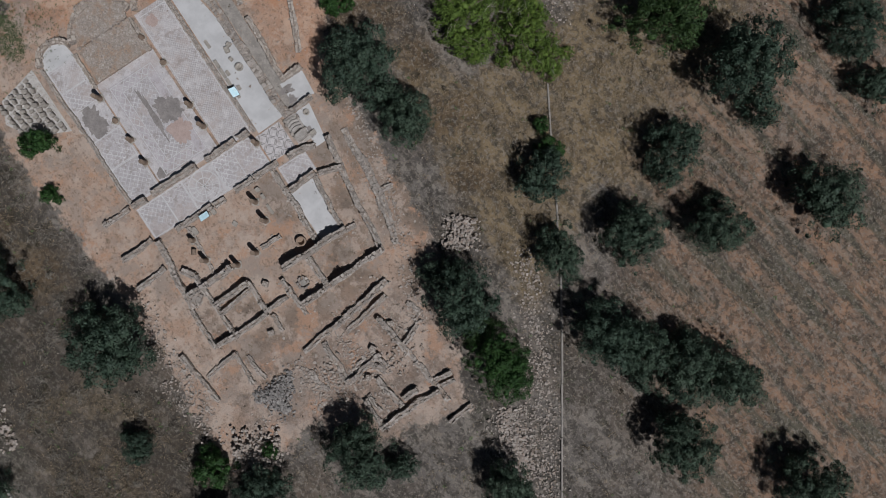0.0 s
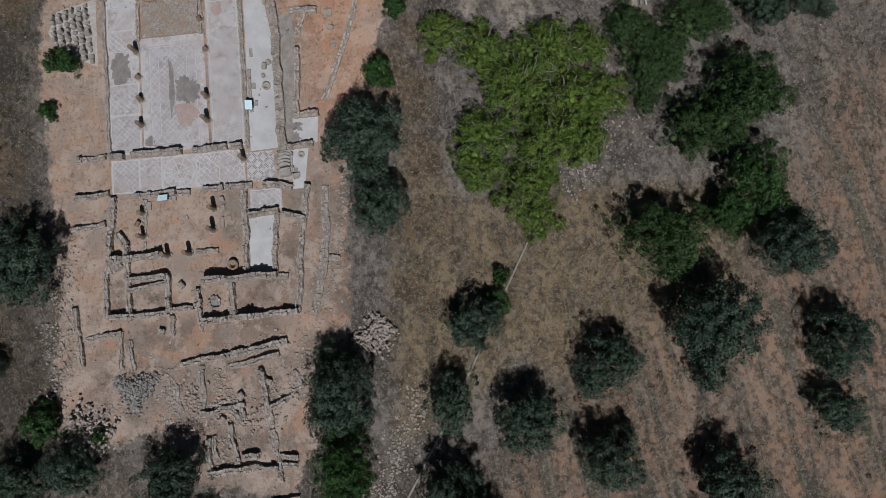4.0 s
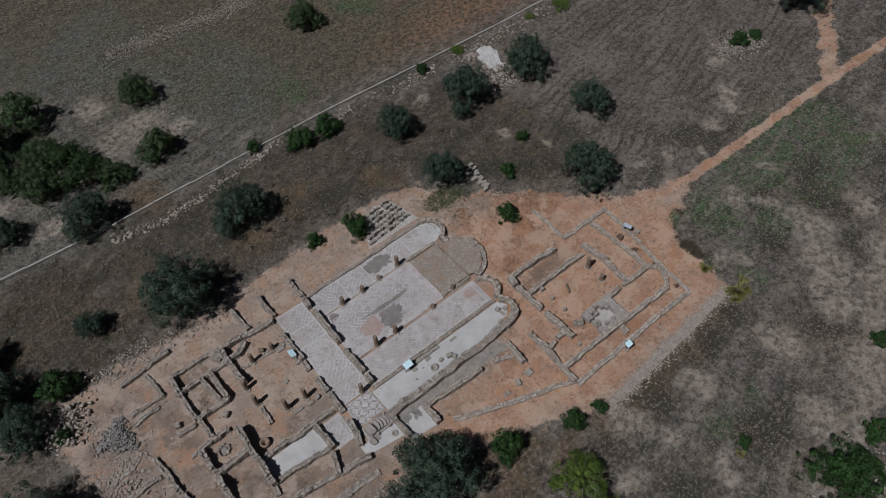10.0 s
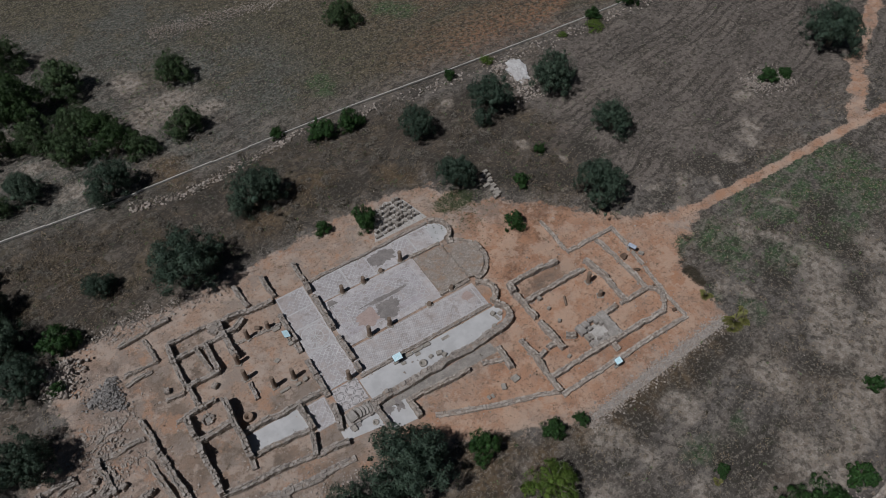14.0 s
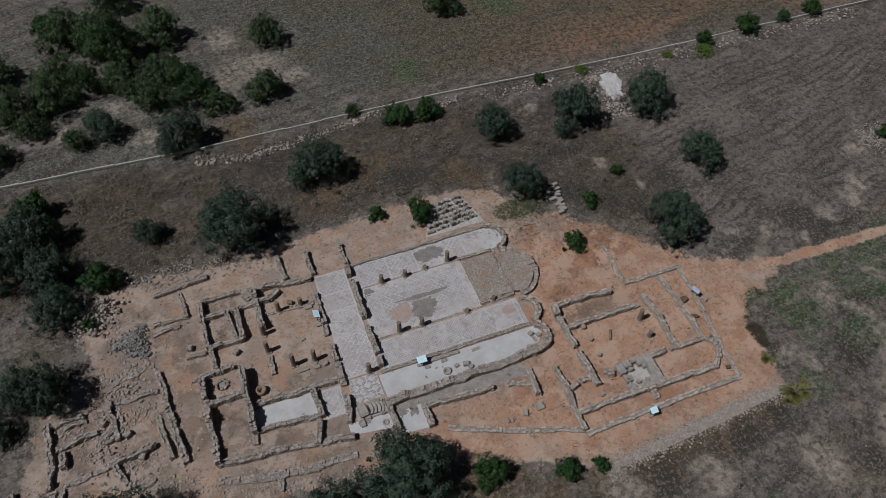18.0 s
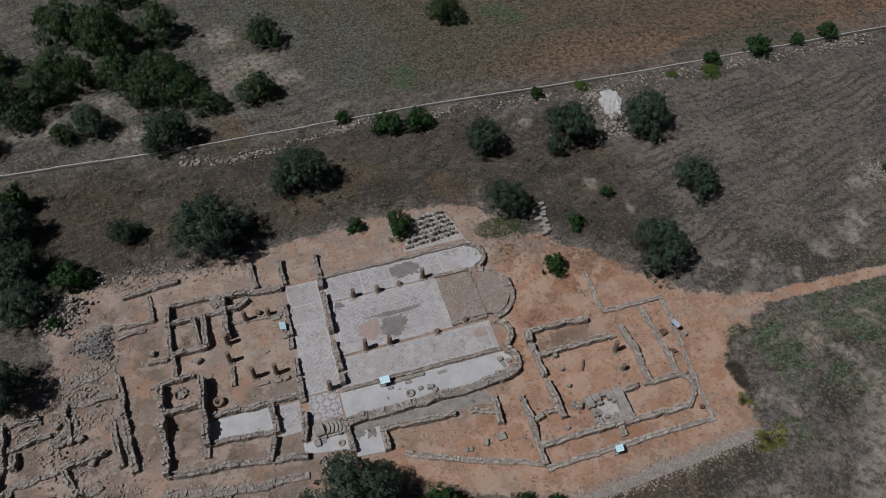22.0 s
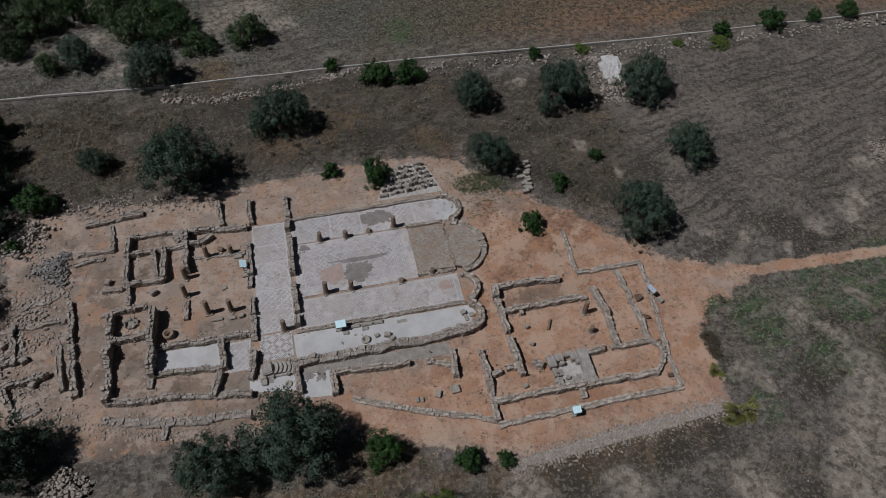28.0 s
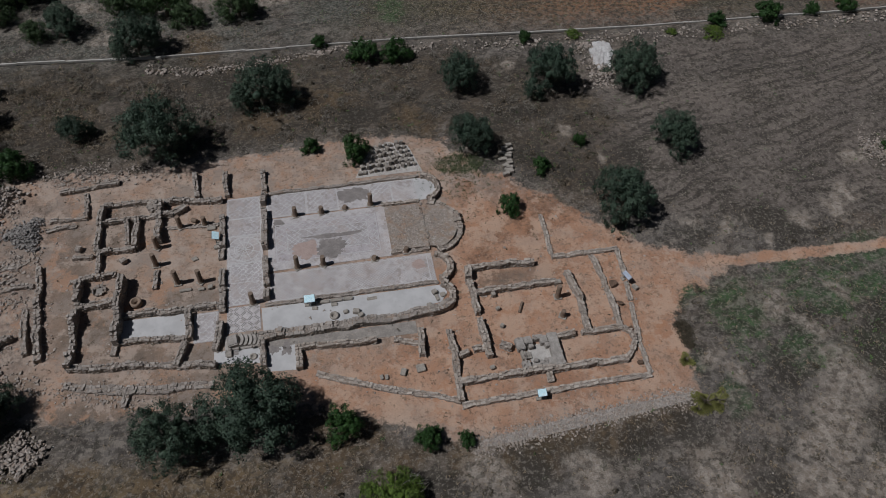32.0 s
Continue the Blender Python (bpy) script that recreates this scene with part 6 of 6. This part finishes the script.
for line, width, count, hi in (([(-19.7, -3.9), (-14.5, -3.7)], 1.3, 260, 0.42), ([(-18.8, -5.0), (-18.2, -7.2), (-17.4, -9.2)], 1.2, 220, 0.45), ([(-23.2, -5.0), (-19.5, -5.3)], 1.0, 160, 0.4), ([(-23.0, -7.7), (-17.9, -9.0)], 1.1, 190, 0.45),
                               ([(-17.1, -8.1), (-14.9, -7.6)], 1.0, 110, 0.4), ([(-14.1, -7.8), (-13.1, -13.6)], 0.9, 170, 0.35), ([(-17.4, -13.9), (-12.9, -15.7)], 1.2, 210, 0.45), ([(-13.1, 6.0), (-10.1, 6.2)], 0.9, 120, 0.34),
                               ([(-14.3, 6.0), (-14.6, 4.3), (-12.3, 4.4), (-8.2, 4.2)], 0.9, 220, 0.34), ([(-8.4, 5.4), (-4.0, 4.4)], 0.9, 140, 0.3), ([(-20.2, 3.0), (-18.8, 0.8), (-17.2, 2.1)], 1.3, 150, 0.45), ([(-17.1, -12.1), (-15.2, -11.8)], 0.8, 80, 0.4),
                               ([(-10.1, -16.3), (-3.0, -17.4)], 1.0, 90, 0.3)):
    rubble_band("rubble_band", line, width, int(count * 0.8), 0.07, hi * 0.78, FOOTING, 0.06)
bm = bmesh.new()
bmesh.ops.create_icosphere(bm, subdivisions=5, radius=1.0)
for v in bm.verts:
    k = 1 + 0.34 * noise.noise(v.co * 1.9) + 0.20 * noise.noise(v.co * 5.0) + 0.08 * noise.noise(v.co * 14.0)
    v.co = Vector((v.co.x * 1.15 * k, v.co.y * 2.1 * k, max(-0.1, v.co.z * 0.42 * k + 0.10 * noise.noise(v.co * 11.0))))
WHITE = plain("white_lime_spoil", (0.46, 0.43, 0.41), (0.60, 0.58, 0.56), 1.6, 0.95, 0.9, 0.0, 0.08)
thing("lime_mound", solid("lime_mound", bm, WHITE), "low spread mound of white lime waste between two trees", "heap", at=pose(38.8, 15.2, 0.0, 0, 0, -14))
rubble_band("rubble_band", [(37.5, 17.6), (38.4, 14.5), (37.3, 9.6)], 2.4, 420, 0.12, 0.45, "pale stones strewn round the lime mound", 0.1)
rubble_band("rubble_band", [(-16, -5), (-18.4, -5.6), (-17.6, -8.3)], 1.4, 170, 0.12, 0.4, BAND)
rubble_band("rubble_band", [(-20, -10), (-16.5, -14.5)], 1.8, 150, 0.12, 0.36, BAND)

# low heap of roof-tile rubble, wedge-shaped
SLATE = stone_material("dark_grey_rubble", (0.155, 0.142, 0.132), (0.31, 0.285, 0.262), (0.20, 0.172, 0.150), False)
heap = []
A, B, C = Vector((-17.9, -0.9, 0)), Vector((-15.2, 0.7, 0)), Vector((-15.2, -2.9, 0))
for i in range(760):
    u, v = rng.uniform(), rng.uniform()
    if u + v > 1:
        u, v = 1 - u, 1 - v
    p = A + (B - A) * u + (C - A) * v
    s = rng.uniform(0.10, 0.28)
    heap.append((p.x + rng.normal() * 0.26, p.y + rng.normal() * 0.26, 1.6 * min(u, v, 1 - u - v) + 0.05, s * 1.2, s, s * 0.6, rng.uniform(0, 6)))
thing("rubble_heap", pile("rubble_heap", heap, SLATE), "low wedge-shaped heap of dark grey rubble", "rubble", kind="stuff")


# ---- built things on the site ----
def sign(x, y, turn, w=0.85, d=0.6, face=PANEL, look_of="pale blue"):
    root = thing("information_sign", None, f"lectern sign with a {look_of} slanting panel on steel legs", "sign", "visitor signs", at=pose(x, y, 0.0, 0, 0, turn))
    part("panel", box("panel", w, d, 0.03, face, 0.008), root, f"{look_of} printed panel", pose(0, 0, 0.78, 22, 0, 0))
    part("frame", box("frame", w + 0.05, d + 0.05, 0.025, METAL, 0.006), root, "grey steel frame", pose(0, 0, 0.752, 22, 0, 0))
    for s in (-1, 1):
        leg = part("leg", box("leg", 0.06, 0.06, 0.78, METAL, 0.008), root, "", pose(s * w * 0.32, 0.02, 0.0))
        part("foot", box("foot", 0.36, 0.26, 0.14, BLOCK, 0.02, 0.012), leg, "pale stone footing block", pose(0, -0.08, 0.0))
    return root


sign(-0.75, -4.2, 90, 0.8, 0.56)
sign(6.3, -11.75, 0, 0.8, 0.58)
sign(21.7, -22.5, 0, 0.62, 0.5)
# this panel's greyer face colour stands in for its tilt from the light
sign(31.1, -13.7, -72, 0.8, 0.36, SKYLIT_PANEL, "sky-lit grey")


def block(x, y, sx, sy, sz, turn=0.0, z=0.02, label="squared weathered stone block lying on the earth", material=BLOCK):
    return thing("stone_block", box("stone_block", sx, sy, sz, material, 0.035, 0.03), label, "stone block", "loose stone blocks", at=pose(x, y, z, 0, 0, turn))


for x, y, sx, sy, sz, a in ((20.42, -14.67, 0.32, 0.28, 0.3, 20), (20.38, -16.24, 0.32, 0.28, 0.3, 50), (20.36, -13.35, 0.3, 0.4, 0.4, 5), (18.85, -19.6, 0.35, 0.3, 0.25, 15),
                            (13.74, -18.76, 0.65, 0.6, 0.22, 5), (12.44, -18.86, 0.4, 0.55, 0.22, -20), (10.85, -19.0, 0.25, 0.4, 0.15, 8), (11.2, -19.05, 0.25, 0.4, 0.15, 0), (25.65, -13.0, 0.6, 0.4, 0.3, 4),
                            (7.3, -11.75, 0.9, 0.3, 0.18, 0), (8.3, -11.75, 0.9, 0.3, 0.18, 1), (9.2, -11.75, 0.7, 0.3, 0.18, -1), (8.1, -12.1, 0.5, 0.3, 0.12, 3), (6.6, -12.2, 0.45, 0.3, 0.12, -4)):
    block(x, y, sx, sy, sz, a)
for x, y, sx, sy, sz, a in ((15.9, -12.3, 0.4, 0.4, 0.3, 20), (16.0, -12.8, 0.25, 0.6, 0.15, 8), (16.5, -12.6, 0.4, 0.4, 0.15, 12), (15.3, -13.4, 0.4, 0.3, 0.2, 3), (0.2, -15.25, 0.4, 0.5, 0.2, 0), (-1.2, -2.75, 0.7, 0.4, 0.16, 3),
                            (-2.5, -5.8, 0.45, 0.4, 0.1, 25), (-3.1, -8.85, 0.9, 0.25, 0.15, 3), (-1.9, -8.95, 0.5, 0.25, 0.15, 3), (-1.2, -8.9, 0.4, 0.35, 0.25, 10), (-0.75, -4.9, 0.45, 0.35, 0.2, 4), (11.0, -12.0, 0.8, 0.3, 0.05, 2), (31.6, -14.5, 0.5, 0.32, 0.3, -60), (8.9, -12.95, 0.35, 0.3, 0.2, 15), (9.7, -13.1, 0.5, 0.4, 0.32, -10), (10.0, -13.45, 0.4, 0.35, 0.25, 30)):
    block(x, y, sx, sy, sz, a)
for x, y in ((-11.6, -3.4), (-8.0, -5.2), (-16.3, -11.9), (-17.2, -9.6), (-19.0, -8.0)):
    block(x, y, 0.5, 0.45, 0.4, x * 40, 0.02, "rough dark boulder standing on the bare earth", CORE)
REDSTONE = plain("reddish_brown_stone", (0.095, 0.062, 0.042), (0.165, 0.110, 0.078), 3.0, 0.92, 0.8)
for x, y, s in ((29.97, -13.9, 0.75), (30.0, -15.7, 0.65), (29.95, -18.1, 0.45), (29.65, -21.0, 0.55)):
    ob = thing("boulder", mesh("boulder", HULLS[int(s * 10) % 12][0].tolist(), HULLS[int(s * 10) % 12][1].tolist(), REDSTONE), "rough reddish-brown boulder set beside the low wall", "boulder", "boulders by the low wall", at=Matrix.LocRotScale((x, y, s * 0.25), Euler((0.3, 0.2, x)), (s, s * 0.9, s * 0.75)))

# fallen shaft and short drums
for x, y, l, r, a in ((22.2, -14.8, 1.0, 0.11, 62), (-2.6, -1.75, 0.5, 0.2, -30)):
    thing("fallen_column", lathe("fallen_column", [(r * 0.9, 0), (r, 0.03), (r, l - 0.04), (r * 0.88, l)], COLUMN, 14, a, 0.06), "short fallen column shaft lying on the earth", "column", "fallen columns", at=pose(x - 0.5 * l * math.cos(radians(a)), y - 0.5 * l * math.sin(radians(a)), r * 0.95, 0, 90, a))


def ring(name, x, y, r0, r1, h, label, material=CLAY):
    me = lathe(name, [(r0, 0.0), (r1, 0.0), (r1 * 1.03, h * 0.5), (r1, h), ((r0 + r1) / 2, h * 1.04), (r0, h), (r0 * 0.98, h * 0.1)], material, 24, x, 0.04)
    return thing(name, me, label, "well", at=pose(x, y, 0.02))


ring("well_head", -6.7, -9.55, 0.28, 0.42, 0.42, "round clay well head standing on the earth")
ring("stone_ring", 8.0, -13.15, 0.2, 0.34, 0.18, "low round stone rim set in the cement floor", BLOCK)
ring("stone_ring", 1.9, -15.7, 0.14, 0.26, 0.12, "low round stone rim set in the cement floor", BLOCK)

# square hearth of stones
hearth = thing("hearth", box("hearth", 0.5, 0.5, 0.08, GREYFLOOR, 0.02, 0.02), "square hearth edged with rough stones", "hearth", at=pose(-9.6, -7.8, 0.02))
for i in range(10):
    a = 2 * math.pi * i / 10
    part("stone", STONES[i % 12], hearth, at=Matrix.LocRotScale((0.45 * math.cos(a), 0.42 * math.sin(a), 0.12), Euler((0, 0, a)), (0.3, 0.32, 0.26)))

# worn curved steps down to the lower cement floor
GREYSTONE = plain("stained_grey_stone", (0.26, 0.232, 0.205), (0.41, 0.372, 0.335), 1.8, 0.95, 0.8)
steps = thing("steps", None, "worn curved stone steps beside the barred mosaic", "steps", at=pose(0.0, -14.35, 0.02))
part("foundation", box("foundation", 2.5, 1.2, 0.16, GREYSTONE, 0.04, 0.05), steps, "rough grey stone footing", pose(1.15, 0.0, 0.0))
part("landing", box("landing", 0.75, 0.95, 0.52, GREYSTONE, 0.08, 0.06), steps, "", pose(0.5, 0.02, 0.0, 0, 0, 8))
for i in range(4):
    bm = bmesh.new()
    top = [bm.verts.new((0.95 + 0.30 * i + 0.14 * math.sin(radians(30 * q)), -0.46 + 0.155 * q, 0.46 - 0.07 * i)) for q in range(7)]
    far_edge = [bm.verts.new((v.co.x + 0.22, v.co.y + 0.03, v.co.z)) for v in top]
    for a, b, c, d in zip(top, far_edge, far_edge[1:], top[1:]):
        bm.faces.new((a, b, c, d))
    got = bmesh.ops.extrude_face_region(bm, geom=bm.faces[:])
    for v in got["geom"]:
        if isinstance(v, bmesh.types.BMVert):
            v.co.z = 0.05
    bmesh.ops.recalc_face_normals(bm, faces=bm.faces[:])
    part("step", solid("step", bm, GREYSTONE), steps)
for i in range(9):
    r_ = random.Random(70 + i)
    part("stone", STONES[i % 12], steps, at=Matrix.LocRotScale((r_.uniform(0.1, 2.3), r_.choice((-0.55, 0.58)), 0.2), Euler((0, 0, r_.uniform(0, 6))), (0.34, 0.26, 0.3)))
blotch("floor_patch_mortar", 3.3, -15.35, 0.42, 0.4, 0.036, DARKMORTAR, "dark grey mortar edge on the pale cement", 11)
blotch("floor_patch_mortar", 4.3, -15.4, 0.36, 0.5, 0.037, DARKMORTAR, "dark grey mortar edge on the pale cement", 12)
blotch("floor_patch_mortar", 0.35, -15.15, 0.5, 0.25, 0.036, DARKMORTAR, "dark grey mortar edge on the pale cement", 13)

FRAGMENT = plain("carved_stone", (0.23, 0.20, 0.17), (0.41, 0.368, 0.32), 2.6, 0.92, 0.8)
# rows of collected carved fragments on a gravel bed
floor("gravel_bed", [(11.2, 1.15), (17.2, 1.15), (16.4, 4.6), (14.6, 5.4), (12.6, 4.2)], 0.02, PALEGRAVEL, "bed of pale gravel under rows of carved stones", "gravel", 0.05)
for j in range(6):
    x0, x1 = 11.6 + 0.35 * j, 16.9 - 0.12 * j
    for i in range(int((x1 - x0) / 0.5) + 1):
        r_ = random.Random(100 * j + i)
        block(x0 + 0.5 * i + r_.uniform(-0.05, 0.05), 1.55 + 0.62 * j + 0.05 * i, r_.uniform(0.22, 0.36), r_.uniform(0.24, 0.50), r_.uniform(0.16, 0.52), r_.uniform(-30, 30), 0.02, "carved stone fragment set out in a row on gravel", FRAGMENT)
for i in range(14):
    r_ = random.Random(900 + i)
    block(25.2 - 0.03 * i + r_.uniform(-0.35, 0.45), 3.0 - 0.28 * i, r_.uniform(0.5, 0.8), r_.uniform(0.25, 0.4), r_.uniform(0.2, 0.35), r_.uniform(-15, 15), 0.02, "long pale building stone in a row under the tree")

# font: a low paved platform round a cross-shaped pool
font = thing("baptismal_font", None, "square grey stone platform with a sunken cross-shaped pool and steps", "font", at=pose(22.55, -19.05, 0.0, 0, 0, 2))
for sx, sy, x, y, h in ((0.62, 1.0, -1.25, 0.95, 0.50), (0.62, 0.95, -1.25, -0.95, 0.44), (0.8, 2.75, 1.2, 0.0, 0.52), (0.62, 0.62, -0.62, 1.12, 0.52), (0.75, 0.42, 0.2, 1.25, 0.46), (0.55, 0.66, 0.55, 0.95, 0.52),
                        (0.7, 0.55, -0.55, -1.12, 0.42), (0.75, 0.5, 0.15, -1.2, 0.30), (0.5, 0.7, 0.62, -0.95, 0.46), (0.35, 0.35, -0.5, 0.62, 0.48), (0.3, 0.4, 0.68, 0.5, 0.50), (0.32, 0.34, -0.48, -0.6, 0.40)):
    part("slab", box("slab", sx, sy, h, GREYSTONE, 0.05, 0.06), font, "", pose(x, y, 0.0, 0, 0, 3 * math.sin(9 * x + y)))
for i in range(4):
    part("step", box("step", 0.17, 0.7 - 0.05 * i, 0.44 - 0.09 * i, BLOCK, 0.015, 0.02), font, "", pose(-1.32 + 0.19 * i, 0.0, 0.0))
part("pool_floor", box("pool_floor", 1.7, 1.7, 0.05, PALEGRAVEL, 0.0), font, "pale pool floor", pose(0.05, 0.0, 0.0))
for sx, sy, x, y, a in ((0.45, 0.35, -0.1, -0.72, 25), (0.5, 0.32, 0.42, -0.62, -20), (0.36, 0.3, 0.2, -0.95, 5)):
    part("basin_block", box("basin_block", sx, sy, 0.16, GREYSTONE, 0.04, 0.05), font, "", pose(x, y, 0.0, 0, 0, a))
for i in range(34):
    r_ = random.Random(40 + i)
    x, y = r_.uniform(-1.5, 1.55), r_.choice((-1, 1)) * r_.uniform(1.0, 1.4)
    if i % 3 == 0:
        x, y = r_.choice((-1, 1)) * r_.uniform(1.2, 1.6), r_.uniform(-1.3, 1.3)
    part("stone", STONES[i % 12], font, at=Matrix.LocRotScale((x, y, 0.46), Euler((0, 0, r_.uniform(0, 6))), (r_.uniform(0.2, 0.36), 0.24, 0.16)))


# ---- field channels ----
def channel(name, line, w, h, label, material=CONCRETE):
    root = thing(name, None, label, "channel", kind="structure")
    k = 0
    for (x0, y0), (x1, y1) in zip(line, line[1:]):
        length, a = math.hypot(x1 - x0, y1 - y0), math.degrees(math.atan2(y1 - y0, x1 - x0))
        n = max(1, int(length / 4.0))
        for i in range(n):
            t = (i + 0.5) / n
            r_ = random.Random(k)
            k += 1
            part("channel_length", box("channel_length", length / n - 0.03, w, h * r_.uniform(0.85, 1.1), material, 0.03, 0.02), root, "", pose(x0 + (x1 - x0) * t, y0 + (y1 - y0) * t + r_.uniform(-0.05, 0.05), -0.02, 0, 0, a + r_.uniform(-0.5, 0.5)))
    return root


channel("channel_north", [(-30, 23.2), (-6.5, 21.5), (18.8, 20.9), (32, 20.0), (46, 19.2), (75, 18.4), (100, 17.8)], 0.16, 0.28, "long narrow pale concrete water channel along the field")
channel("channel_south", [(-45, -10.0), (-35.5, -16.1), (-20.8, -25.7), (-12.8, -30.2), (-7.0, -33.5)], 0.15, 0.16, "narrow old concrete water channel in dry grass", GREYFLOOR)
channel("channel_east", [(11.5, -44.6), (17.3, -44.2), (29.9, -42.2), (40.0, -41.1), (54.0, -39.6)], 0.13, 0.3, "narrow pale concrete rim of the old water channel", GREYFLOOR)
channel("channel_hedge", [(11.5, -45.0), (17.3, -44.6), (29.9, -42.6), (40.0, -41.5), (54.0, -40.0)], 0.13, 0.3, "narrow pale concrete rim of the old water channel", CONCRETE)
wall([(11.5, -44.1), (17.3, -43.65), (29.9, -41.7), (40.0, -40.6), (54.0, -39.1)], 0.5, 0.2, "wide low bank of pale field stones beside the channel", limit=260)
rubble_band("rubble_band", [(12.0, -43.0), (20.0, -41.6), (31.0, -40.3)], 2.2, 420, 0.06, 0.22, "stones and gravel strewn along the old channel", 0.04)
